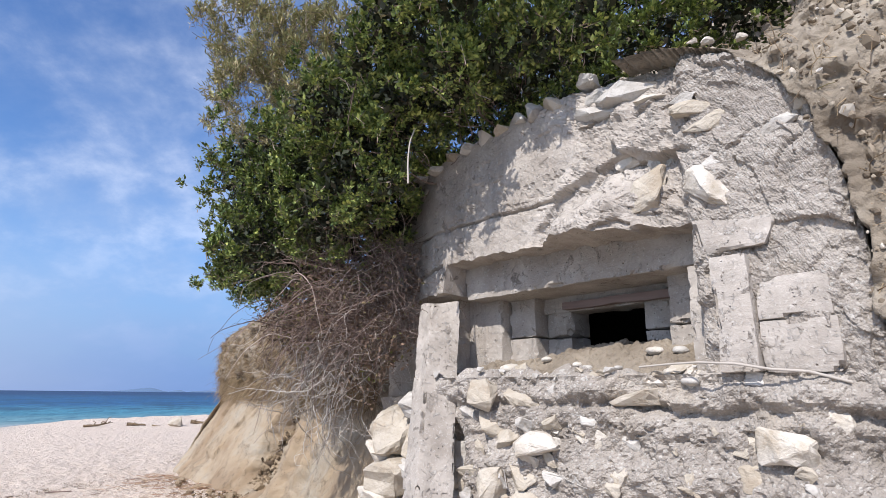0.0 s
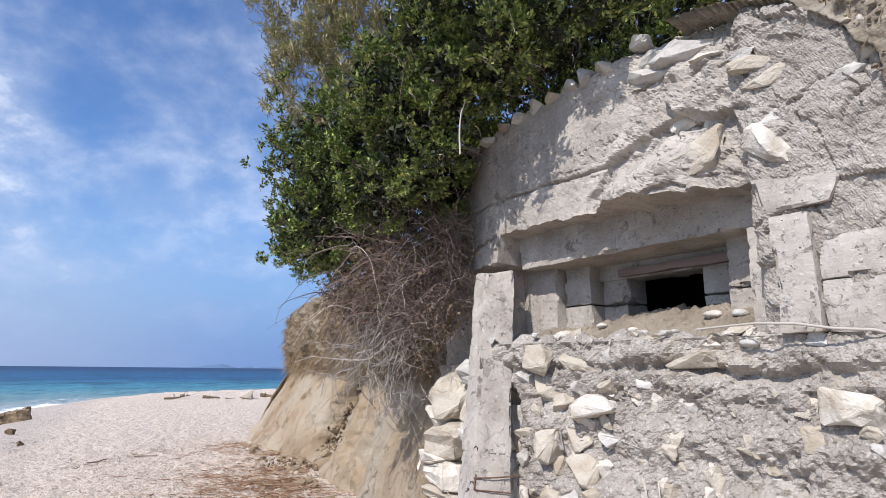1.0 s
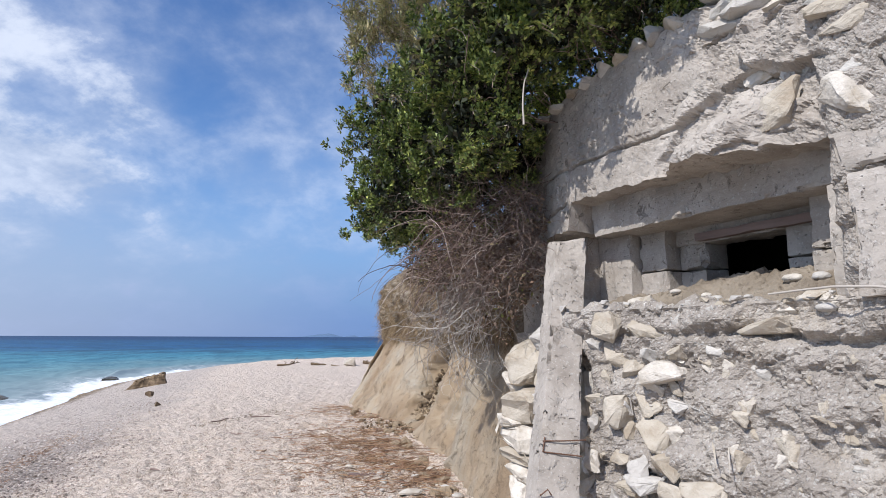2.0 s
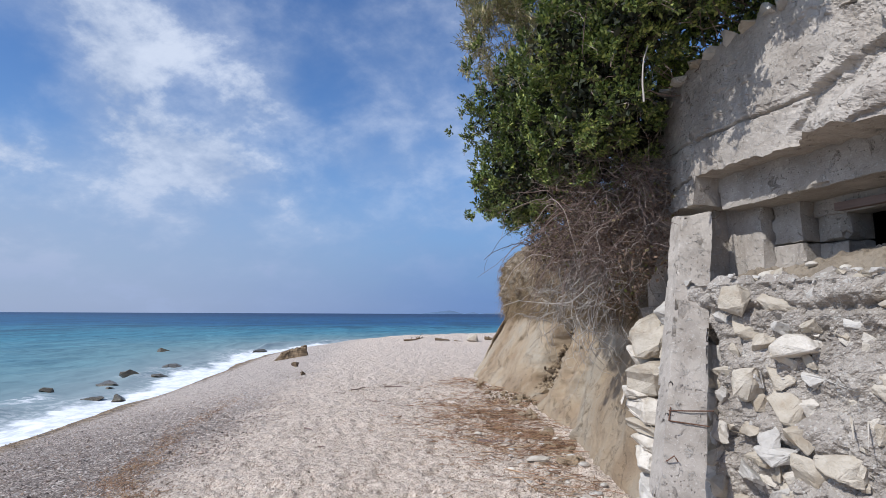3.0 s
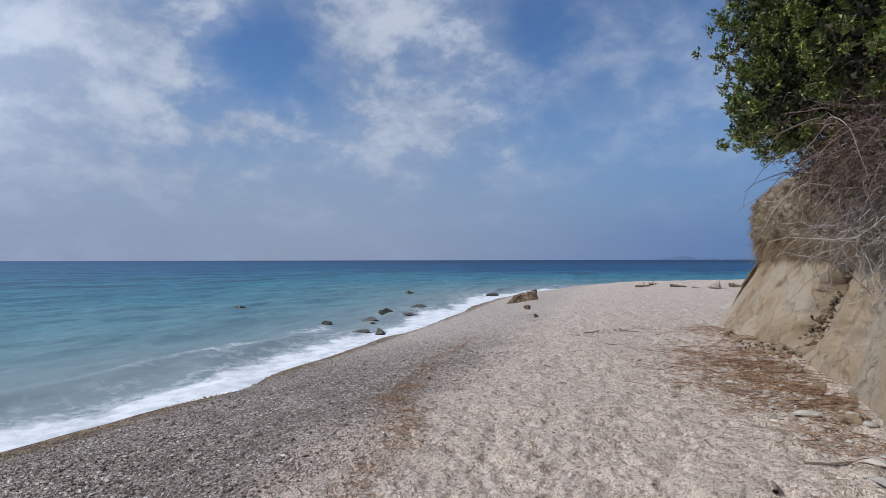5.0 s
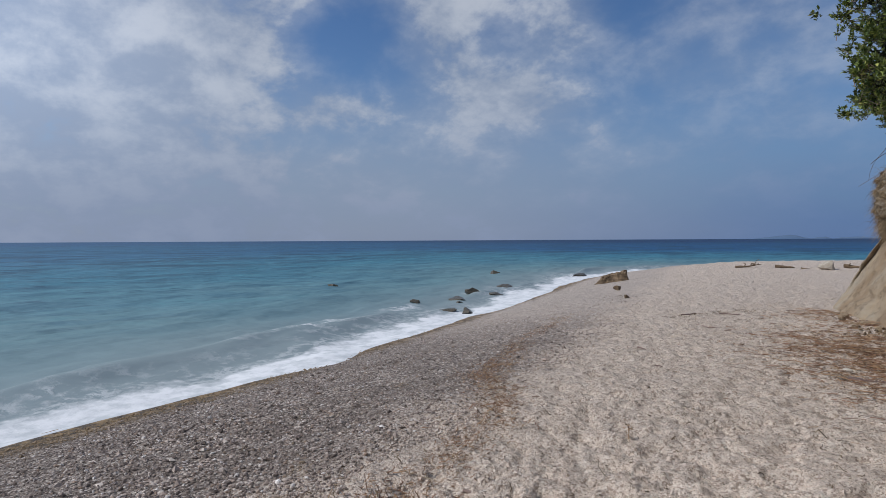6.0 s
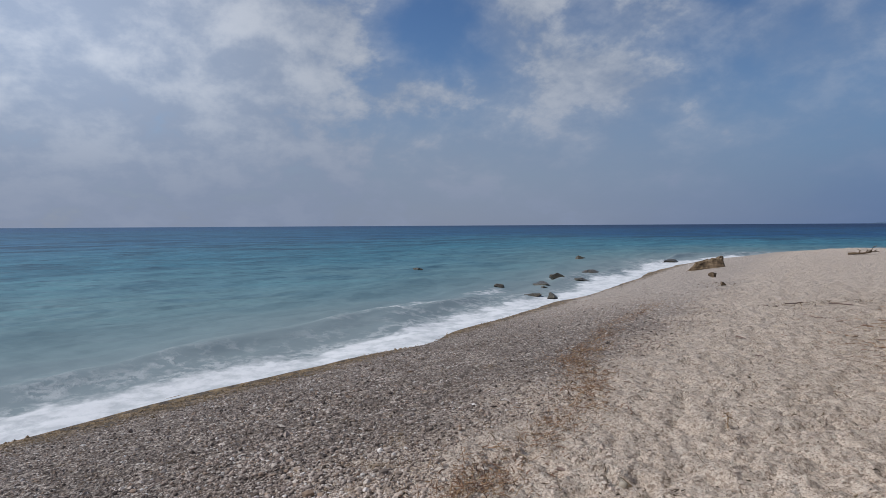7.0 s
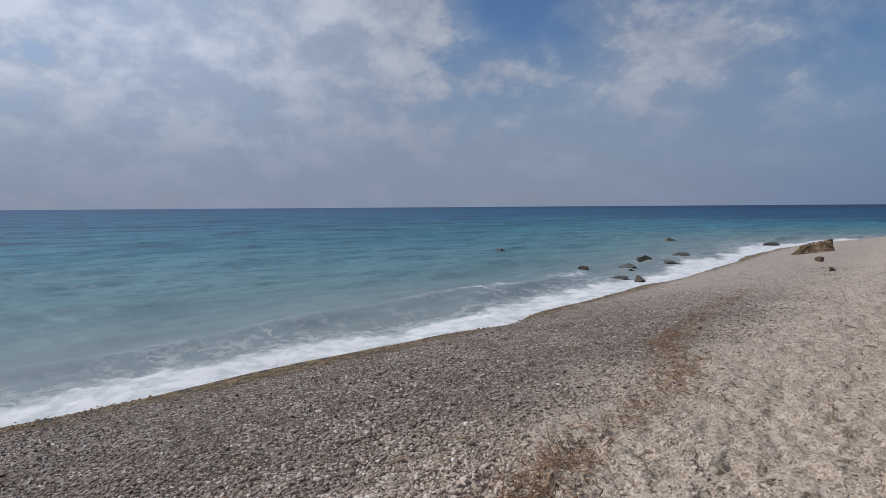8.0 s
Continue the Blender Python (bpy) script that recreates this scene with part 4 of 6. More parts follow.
def face_depth(u, z):
    """How far the bunker's upper face stands back (w) at u, z."""
    p = np.column_stack([u, z, np.zeros_like(u)])
    w = 0.22 * smooth(-u, 0.0, 0.9)
    w = w - 0.07 * smooth(u, 1.70, 1.84) * smooth(z, 1.52, 1.85) + 0.16 * smooth(z, 3.1, 3.5) * smooth(u, 0.9, 1.4)
    warp = np.column_stack([fbm(p * 4, 3, 0.5, 72), fbm(p * 4, 3, 0.5, 73), 0 * u])
    # the spalled patch over the slit: hollow under a ledge at its top, swelling out to the lip below
    roof = np.interp(u, [0.7, 0.85, 1.0, 1.27, 1.5, 1.72, 1.8], [2.50, 2.60, 2.75, 2.86, 2.88, 2.80, 2.6]) + 0.03 * warp[:, 0]
    spall = smooth(roof - z, -0.012, 0.022) * smooth(u + 0.05 * warp[:, 1], 0.74, 0.84) * (1 - smooth(u, 1.70, 1.80))
    w = w + spall * (0.065 - 0.235 * smooth(roof - z, 0.05, 0.30) * np.exp(-((u - 1.20) / 0.42) ** 2))
    edge = np.interp(z, [2.3, 2.5, 2.62, 2.8, 3.0, 3.2, 3.4], [0.75, 0.80, 0.86, 1.05, 1.12, 0.98, 0.80])
    broken = np.maximum(spall, smooth(u + 0.10 * fbm(p * 3.2, 3, 0.55, 71), edge - 0.03, edge + 0.05))
    big, seam = facets(p * (2.6, 3.6, 1) + 0.25 * warp, 74)
    small, _ = facets(p * 8.0 + 0.3 * warp, 75)
    lumps = (0.060 - 0.035 * smooth(u, 1.72, 1.85)) * big + 0.020 * small - 0.016 * smooth(seam, 0.07, 0.0) * smooth(fbm(p * 3 + 8, 2, 0.5, 87), -0.1, 0.3)
    w = w - broken * (0.01 + lumps + (0.018 - 0.004 * smooth(u, 1.72, 1.85)) * fbm(p * 6, 6, 0.66, 70) + 0.006 * fbm(p * 28, 3, 0.7, 76))
    # slabs lying flat under the roof's edge
    tier = np.floor((z + 0.02 * warp[:, 0]) / 0.085)
    w = w - broken * smooth(z, 3.05, 3.12) * 0.05 * (rnd3(tier.astype(np.int64), np.floor(u * 2.6 + 0.4 * warp[:, 1]).astype(np.int64), 0 * tier.astype(np.int64), 5) - 0.5)
    w = w - (1 - broken) * (0.006 * fbm(p * 6, 5, 0.65, 77) - 0.012 * smooth(fbm(p * 8 + 3, 4, 0.6, 88), 0.45, 0.75))
    # board joints in the smooth part
    for line, end in ((2.747 + 0.006 * fbm(p * 2, 2, 0.5, 78), 1.0), (2.495 + 0.10 * np.minimum(u, 0) + 0.006 * fbm(p * 2, 2, 0.5, 79), 0.02)):
        w = w + 0.034 * np.exp(-((z - line) / 0.009) ** 2) * (1 - smooth(u, end - 0.1, end))
    return w


TOP_U = [-1.6, -0.35, 0.34, 0.80, 1.11, 1.45, 1.69, 1.78, 2.02, 2.14, 2.22, 2.33, 2.35, 2.40, 2.44, 2.46, 2.6]
TOP_Z = [3.22, 3.26, 3.33, 3.35, 3.41, 3.40, 3.36, 3.32, 3.20, 3.08, 2.98, 2.81, 2.69, 2.53, 2.26, 1.9, 1.6]


def upper_mesh(name, u0, u1, low, depth):
    fine_u = np.linspace(u0, u1, 1500)
    edge = lambda q: np.interp(q, TOP_U, TOP_Z)
    arc = np.concatenate([[0], np.cumsum(np.hypot(np.diff(fine_u), np.diff(edge(fine_u))))])
    u = np.interp(np.arange(0, arc[-1], 0.0125), arc, fine_u)
    zt = edge(u)
    zb = low(u)
    rows = []
    for w in np.linspace(depth, 0.03, 8):
        rows.append((w, zb, 0.0))
    for t in np.linspace(0, 1, 100 if depth > 0.5 else 150):
        rows.append((0.0, zb + t * (zt - zb), 1.0))
    for w in np.geomspace(0.015, 2.7 if depth > 0.5 else 0.4, 46):
        rows.append((w, zt + (0.10 if depth > 0.5 else -0.5) * w + 0.07 * smooth(w, 0.0, 0.3) * fbm(np.column_stack([u * 4, 0 * u + w * 4, 0 * u]), 4, 0.55, 82), 1.0))
    grid = []
    for w, z, _ in rows:
        z = z * np.ones_like(u)
        f = face_depth(u, np.clip(z, zb, zt))
        if w > 0 and len(grid) > 20:
            even = np.convolve(np.pad(f, 30, mode='edge'), np.ones(61) / 61, 'valid')
            f = even + (f - even) * math.exp(-w / 0.07)
        grid.append(np.column_stack([u, f + w, z]))
    v = np.array(grid)
    bumpy = 0.006 * fbm(v.reshape(-1, 3) * 7, 4, 0.6, 83).reshape(v.shape[:2])
    v[..., 2] += bumpy
    ragged = 0.022 * fbm(np.column_stack([u * 6, 0 * u, 0 * u]), 4, 0.6, 81)
    v[..., 2] += ragged[None] * np.clip((v[..., 2] - 3.0) / 0.35, 0, 1) * np.exp(-np.maximum(v[..., 1] - 0.3, 0) / 0.2)
    return raw_mesh(name, v.reshape(-1, 3), grid_faces(len(rows), len(u))[:, ::-1], flat=True)


part("upper_wall", upper_mesh("upper_wall", -1.05, 1.80, lambda u: np.interp(
    u + 0.02 * fbm(np.column_stack([u * 7, 0 * u, 0 * u]), 2, 0.5, 84), [-1.6, -0.03, 0.0, 0.4, 1.0, 1.5, 1.8], [2.30, 2.29, 2.49, 2.50, 2.47, 2.44, 2.41]) + 0.012 * fbm(np.column_stack([u * 13, 0 * u, 0 * u]), 4, 0.65, 85), 0.6),
    "concrete", bunker, "weathered board-marked concrete with broken stone infill")
part("side_mass", upper_mesh("side_mass", 1.78, 2.52, lambda u: 1.5 + 0 * u, 0.3), "rubble_concrete", bunker, "rough broken rubble concrete")


def make_soil_bank():
    """Loose soil lying against the broken shoulder of the bunker and rising behind it."""
    u, z = np.meshgrid(np.linspace(1.45, 3.6, 220), np.linspace(1.35, 5.2, 260))
    line_u = np.linspace(1.0, 2.6, 160)
    line_z = np.interp(line_u, TOP_U, TOP_Z)
    near = np.min(np.hypot(u[..., None] - line_u, z[..., None] - line_z), -1)
    free = z > np.interp(u, TOP_U, TOP_Z, right=-1.0)
    p = np.stack([u, z, 0 * u], -1).reshape(-1, 3)
    w = np.where(free, -0.13 + near * (0.55 + 3.2 * (1 - smooth(u, 1.98, 2.36))), 0.10).ravel()
    grow = np.where(free, smooth(near, 0.0, 0.12), 0).ravel()
    w = w - grow * (0.10 * fbm(p * 1.7, 4, 0.55, 151) + 0.045 * fbm(p * 7, 5, 0.62, 152))
    flat = np.column_stack([p[:, 0] + 0.02 * fbm(p * 9, 3, 0.6, 153), w, p[:, 1]])
    world = np.array([on_face(*q)[:] for q in flat])
    faces = grid_faces(260, 220)
    faces = faces[free.ravel()[faces].any(1)]
    tagged(part("soil_bank", raw_mesh("soil_bank", world, faces), "soil"), "loose grey-brown soil bank over the bunker shoulder", "soil", kind="structure")
    return world[free.ravel() & (near.ravel() > 0.03)]


SOIL = make_soil_bank()
part("lintel", block("lintel", -0.02, 1.80, 0.20, 0.62, 2.26, 2.56, step=0.025, amp=0.005, chip=0.02, k=1), "concrete", bunker, "recessed grey concrete lintel beam")
part("pier", block("pier", -1.0, -0.14, 0.27, 1.0, -0.2, 2.36, amp=0.012, k=2), "concrete", bunker)
part("jamb_block", block("jamb", -0.18, 0.18, 0.37, 0.62, 1.60, 2.30, step=0.02, amp=0.005, chip=0.015, k=3), "concrete", bunker)
for z0, z1 in ((1.60, 1.985), (1.993, 2.30)):
    part("jamb_block", block("jamb", 0.19, 0.42, 0.45, 0.70, z0, z1, step=0.02, amp=0.004, chip=0.012, k=4), "concrete", bunker)
    part("rear_block", block("rear", 0.425, 0.625, 0.58, 0.80, z0, z1, step=0.04, amp=0.006, chip=0.015, k=5), "concrete", bunker)
    part("rear_block", block("rear", 1.165, 1.46, 0.58, 0.80, z0, z1, step=0.04, amp=0.006, chip=0.02, k=6), "concrete", bunker)
part("rear_beam", block("rear_beam", 0.40, 1.50, 0.56, 0.80, 2.155, 2.30, amp=0.006, chip=0.02, k=7), "concrete", bunker)
# thin dark bar along the top edge of the opening
part("timber", block("timber", 0.60, 1.42, 0.515, 0.56, 2.165, 2.215, step=0.03, amp=0.003, chip=0.008, k=30), "driftwood", bunker, "thin dark bar over the opening")
part("rear_sill", block("rear_sill", 0.60, 1.20, 0.58, 0.80, 1.5, 1.89, amp=0.006, k=8), "concrete", bunker)
for z0, z1 in ((1.60, 1.98), (1.99, 2.30)):
    part("jamb_block", block("jamb", 1.43, 1.62, 0.36, 0.60, z0, z1, step=0.02, amp=0.006, chip=0.025, k=9), "concrete", bunker)
part("side_post", block("side_post", 1.685, 1.80, 0.06, 0.36, 1.66, 2.225, step=0.02, amp=0.006, chip=0.02, k=10), "concrete", bunker)
part("pillar", block("pillar", 1.872, 2.03, -0.125, 0.22, 1.70, 2.205, step=0.02, amp=0.006, chip=0.025, k=11), "concrete", bunker, "smooth upright concrete pillar")
part("slab_panel", rough_hexa("slab_panel", [(1.83, -0.10, 2.225), (2.10, -0.095, 2.235), (2.10, 0.3, 2.235), (1.83, 0.3, 2.225), (1.79, -0.105, 2.40), (2.15, -0.095, 2.35), (2.15, 0.3, 2.35), (1.79, 0.3, 2.40)], step=0.02, amp=0.008, chip=0.03, k=12), "concrete", bunker)
for z0, z1, u1 in ((1.70, 1.908, 2.32), (1.914, 2.09, 2.31)):
    part("slab_panel", block("slab_panel", 2.04, u1, -0.098, 0.25, z0, z1, step=0.02, amp=0.006, chip=0.02, k=13), "concrete", bunker)
# the chamber behind the slit, its darkness painted into the wall colour
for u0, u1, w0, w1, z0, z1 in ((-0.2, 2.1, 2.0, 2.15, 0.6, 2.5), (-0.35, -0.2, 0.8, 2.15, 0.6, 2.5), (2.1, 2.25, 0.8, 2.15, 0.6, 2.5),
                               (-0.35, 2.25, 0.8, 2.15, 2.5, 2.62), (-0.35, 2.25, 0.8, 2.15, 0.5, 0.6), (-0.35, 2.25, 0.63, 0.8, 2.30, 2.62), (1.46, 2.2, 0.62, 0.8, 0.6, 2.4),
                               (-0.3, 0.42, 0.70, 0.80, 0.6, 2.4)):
    part("chamber_wall", block("chamber_wall", u0, u1, w0, w1, z0, z1, step=0.4, amp=0.0, chip=0.0), "shaded_concrete", bunker)
part("footing", block("footing", -0.9, 2.6, 0.10, 0.80, -0.3, 1.58, step=0.12, amp=0.03, k=14), "rubble_concrete", bunker)


def make_mound():
    u, w = np.meshgrid(np.linspace(-0.05, 1.86, 170), np.linspace(-0.07, 0.66, 70))
    p = np.stack([u, w, 0 * u], -1).reshape(-1, 3)
    z = 1.70 + 0.20 * smooth(w, -0.1, 0.5) * (0.6 + 0.4 * smooth(u, 0.2, 1.2)) - 0.06 * smooth(u, 1.5, 1.85)
    z = z - 0.05 * smooth(w, 0.02, -0.06)
    z = z.ravel() + 0.03 * fbm(p * 4, 4, 0.55, 91) + 0.018 * fbm(p * 20, 4, 0.65, 92)
    return raw_mesh("mound", np.column_stack([p[:, :2], z]), grid_faces(70, 170), flat=True)


part("earth_fill", make_mound(), "soil", bunker, "loose brown earth and pebbles in the firing slit")


def rubble_v(u, z):
    p = np.column_stack([u, z, np.zeros_like(u)])
    v = 0.27 - 0.11 * u + 0.10 * (1.4 - z)
    ledge = smooth(z, 1.50, 1.57) * (1 - smooth(z, 1.70, 1.74))
    warp = np.column_stack([fbm(p * 4, 3, 0.5, 101), fbm(p * 4, 3, 0.5, 102), 0 * u])
    big, seam = facets(p * 4.6 + 0.35 * warp, 103)
    small, _ = facets(p * 14 + 0.4 * warp, 104)
    v = v + 0.020 * big + 0.010 * small - 0.010 * smooth(seam, 0.10, 0.0)
    v = v + 0.030 * fbm(p * 5, 6, 0.64, 106) - 0.025 * smooth(fbm(p * 7 + 5, 3, 0.6, 108), 0.5, 0.95) + 0.008 * fbm(p * 28, 3, 0.7, 105)
    v = v + 0.05 * ledge * smooth(u, 0.0, 0.4)
    shelf = np.sin((z + 0.05 * fbm(p * (1.6, 4, 1), 3, 0.55, 109)) * 22)
    v = v + 0.022 * shelf * smooth(u, 0.3, 0.7) - 0.06 * np.exp(-((z - 1.545 - 0.03 * warp[:, 0]) / 0.03) ** 2) * smooth(u, 0.1, 0.4)
    v = v + 0.05 * smooth(u, 1.8, 2.2)
    v = v - 0.20 * smooth(u, 0.46, 0.28) * smooth(z, 1.55, 1.3)
    return v


def make_rubble():
    u = np.arange(0.16, 2.9, 0.0115)
    z = np.arange(-0.2, 1.70, 0.0115)
    uu, zz = np.meshgrid(u, z)
    v = rubble_v(uu.ravel(), zz.ravel())
    rows = np.column_stack([uu.ravel(), -v, zz.ravel()]).reshape(len(z), len(u), 3)
    extra = []
    for t in np.linspace(0.03, 0.4, 10):
        top = rows[-1].copy()
        top[:, 1] += t
        top[:, 2] += 0.004 + 0.05 * fbm(top * 7, 4, 0.6, 107)
        extra.append(top)
    rows = np.concatenate([rows, np.array(extra)])
    return raw_mesh("rubble_wall", rows.reshape(-1, 3), grid_faces(len(rows), len(u)), flat=True)


rubble = part("rubble_wall", make_rubble(), "rubble_concrete", bunker, "rough grey rubble concrete with stones set in it")


def make_post():
    right, front = Vector((0.92, 0.39, 0)), Vector((0.39, -0.92, 0))
    foot, head = Vector((-0.085, 3.06, 0.50)), Vector((0.0, 4.08, 2.25))
    post = thing("concrete_post", "toppled square concrete post with rusty reinforcement leaning on the bunker", "post")
    c = []
    for mid, h in ((foot - right * 0.018, 0.113), (head - right * 0.020, 0.106)):
        for a, b in ((-1, 1), (1, 1), (1, -1), (-1, -1)):
            c.append(mid + right * (a * h) + front * (b * h))
    c[4] += Vector((0, 0, -0.05))
    c[0] += Vector((0, 0, 0.05))
    part("shaft", rough_hexa("shaft", c, step=0.02, amp=0.006, chip=0.055, scale=7, k=20, pits=0.034), "concrete", post)
    axis = (head - foot)
    side = foot + axis * 0.27 + front * 0.128 - right * 0.03
    rods = [[side + right * -0.10, side + right * 0.0 + front * 0.01, side + right * 0.15], [side + right * -0.09 - axis * 0.03, side + right * 0.13 - axis * 0.045],
            [side + right * -0.09 + axis * 0.01, side + right * -0.095 - axis * 0.03]]
    low = foot + axis * 0.13 + front * 0.12 - right * 0.12
    rods.append([low, low + front * 0.03 - right * 0.01, low + front * 0.035 + right * 0.03 + Vector((0, 0, 0.03)), low + right * 0.05 + front * 0.03])
    for rod in rods:
        v, f = tubes([rod], [(0.004, 0.004)], 6)
        part("rebar", raw_mesh("rebar", v, f), "rust", post, "rusty reinforcing bar")
    return post


make_post()


def stone(parent, name, mat, u, z, wide, high, k, v=None, deep=None, tilt=None, rounded=False, boxy=0.8, points=15):
    """One stone set in the bunker's wall."""
    rng = random.Random(k * 7 + 1)
    if v is None:
        v = float(rubble_v(np.array([u]), np.array([z]))[0]) + (0.02 if wide * high > 0.025 else -0.03)
    deep = deep or 0.75 * max(wide, high)
    me = stone_mesh(name, k, (wide * 1.12, deep, high * 1.12), points, 0.05, rounded, boxy)
    turn = rng.uniform(-22, 22) if tilt is None else tilt
    return part(name, me, mat, parent, at=pose(u, -v, z, rng.uniform(-12, 12), turn, rng.uniform(-18, 18)))


W_, T_, G_ = "white_stone", "tan_stone", "grey_stone"
LOW = [(2.07, 1.405, .22, .16, W_), (2.245, 1.51, .13, .125, W_), (1.93, 1.27, .13, .13, T_), (2.40, 1.385, .15, .12, W_), (1.71, 1.665, .15, .13, W_),
       (1.43, 1.665, .12, .06, W_), (1.54, 1.655, .11, .05, W_), (1.46, 1.59, .28, .08, T_), (0.90, 1.35, .30, .16, W_), (1.16, 1.40, .08, .11, W_),
       (1.24, 1.385, .09, .11, W_), (0.60, 1.60, .17, .16, T_), (0.79, 1.57, .20, .10, T_), (0.97, 1.61, .11, .13, G_), (2.00, 1.67, .15, .08, G_),
       (1.36, 1.23, .10, .16, W_), (1.70, 1.23, .06, .10, T_), (0.65, 1.14, .24, .20, T_), (1.50, 1.37, .06, .05, W_), (1.53, 1.35, .07, .05, T_),
       (1.33, 1.21, .06, .07, T_), (1.04, 1.12, .08, .10, W_), (1.27, 1.02, .10, .09, W_), (1.54, 1.07, .18, .11, T_), (1.71, 1.08, .12, .12, W_),
       (0.80, 0.77, .25, .12, G_), (1.15, 0.79, .24, .16, T_), (0.74, 0.67, .14, .10, W_), (0.89, 0.68, .18, .08, W_), (1.46, 0.84, .15, .07, W_),
       (1.62, 0.91, .09, .07, G_), (0.46, 1.41, .24, .17, T_), (0.43, 1.07, .18, .18, T_), (0.42, 0.93, .24, .11, T_), (0.29, 0.95, .12, .19, G_),
       (0.38, 0.79, .22, .13, G_), (0.33, 0.66, .23, .12, G_), (0.36, 0.54, .24, .11, G_), (0.37, 0.43, .24, .11, G_), (0.74, 0.74, .20, .11, T_),
       (0.57, 0.46, .19, .10, T_), (0.85, 0.59, .16, .08, G_), (0.30, 1.26, .16, .14, G_), (0.28, 1.12, .15, .12, T_), (0.34, 1.55, .20, .09, G_),
       (0.48, 1.52, .16, .09, T_), (0.36, 0.30, .26, .12, G_), (0.60, 0.32, .26, .13, T_), (0.88, 0.42, .24, .14, W_), (1.15, 0.5, .26, .16, G_)]
for n, (u, z, wide, high, mat) in enumerate(LOW):
    stone(rubble, "stone", mat, u, z, wide, high, 300 + n, v=None if u > 0.52 else 0.13 + 0.1 * (1.4 - z))
rng = np.random.default_rng(41)
for n in range(90):
    u, z, s = float(rng.uniform(0.5, 2.5)), float(rng.uniform(0.15, 1.52)), float(rng.lognormal(math.log(0.045), 0.4))
    stone(rubble, "stone", (G_, T_, W_, T_)[n % 4], u, z, s * 1.3, s, 1500 + n, v=float(rubble_v(np.array([u]), np.array([z]))[0]) - s * 0.12, points=10)
# a crowd of angular stones close to the post, and a few more further along
for n in range(58):
    if n < 40:
        u, z, s = 0.47 + 0.17 * (n % 4) + float(rng.uniform(-0.05, 0.05)), 0.12 + 0.15 * (n // 4) + float(rng.uniform(-0.04, 0.04)), float(rng.uniform(0.09, 0.155))
    else:
        u, z, s = float(rng.uniform(1.1, 2.3)), float(rng.uniform(0.25, 1.45)), float(rng.uniform(0.07, 0.13))
    stone(rubble, "stone", (T_, G_, T_, G_, T_, T_, W_)[n % 7], u, z, s * float(rng.uniform(1.0, 1.5)), s, 1700 + n, v=float(rubble_v(np.array([u]), np.array([z]))[0]) - (0.005 if n < 40 else 0.035), points=9)
# small stones and gravel along the sill of the slit
for n in range(70):
    u, s = float(rng.uniform(0.08, 1.95)), float(rng.lognormal(math.log(0.034), 0.4))
    z = 1.70 + float(rng.normal(0, 0.018))
    stone(rubble, "stone", (G_, T_, W_, G_)[n % 4], u, z, s * 1.4, s * 0.9, 1900 + n, v=float(rubble_v(np.array([u]), np.array([1.68]))[0]) - float(rng.uniform(0.0, 0.07)), points=10)
# dry-laid stones between the post and the clay
for n, (u, z, wide, high, mat, tilt) in enumerate([(-0.47, 1.34, .30, .21, T_, 28), (-0.57, 1.17, .20, .11, W_, 5), (-0.47, 1.06, .34, .19, T_, -8), (-0.60, 0.90, .27, .09, W_, 4),
                                                   (-0.50, 0.80, .38, .14, W_, 3), (-0.53, 0.68, .30, .09, T_, -4), (-0.50, 0.56, .30, .13, W_, 6), (-0.53, 0.40, .24, .17, W_, 0),
                                                   (-0.50, 0.24, .34, .15, G_, 2), (-0.50, 0.08, .40, .17, T_, 0), (-0.18, 1.30, .30, .22, T_, 8), (-0.20, 1.07, .30, .2, G_, -5),
                                                   (-0.18, 0.86, .30, .2, T_, 4), (-0.17, 0.65, .34, .2, G_, 0), (-0.16, 0.44, .34, .2, T_, 0), (-0.15, 0.20, .36, .24, G_, 0),
                                                   (0.10, 1.22, .26, .2, G_, 0), (0.10, 0.96, .26, .24, G_, 0), (0.10, 0.7, .26, .24, T_, 0), (0.10, 0.40, .28, .3, G_, 0), (0.1, 0.1, .3, .3, G_, 0),
                                                   (0.02, 1.46, .24, .16, T_, 0), (-0.22, 1.52, .26, .14, G_, 0)]):
    stone(rubble, "dry_laid_stone", mat, u + 0.03, z, wide, high * 1.30, 400 + n, v=0.03 if u < -0.3 else -0.02, deep=0.40, tilt=tilt * 0.6, boxy=1.0, points=40)
# stones in the broken upper face, and along the roof's edge
upper = bunker.children[0]
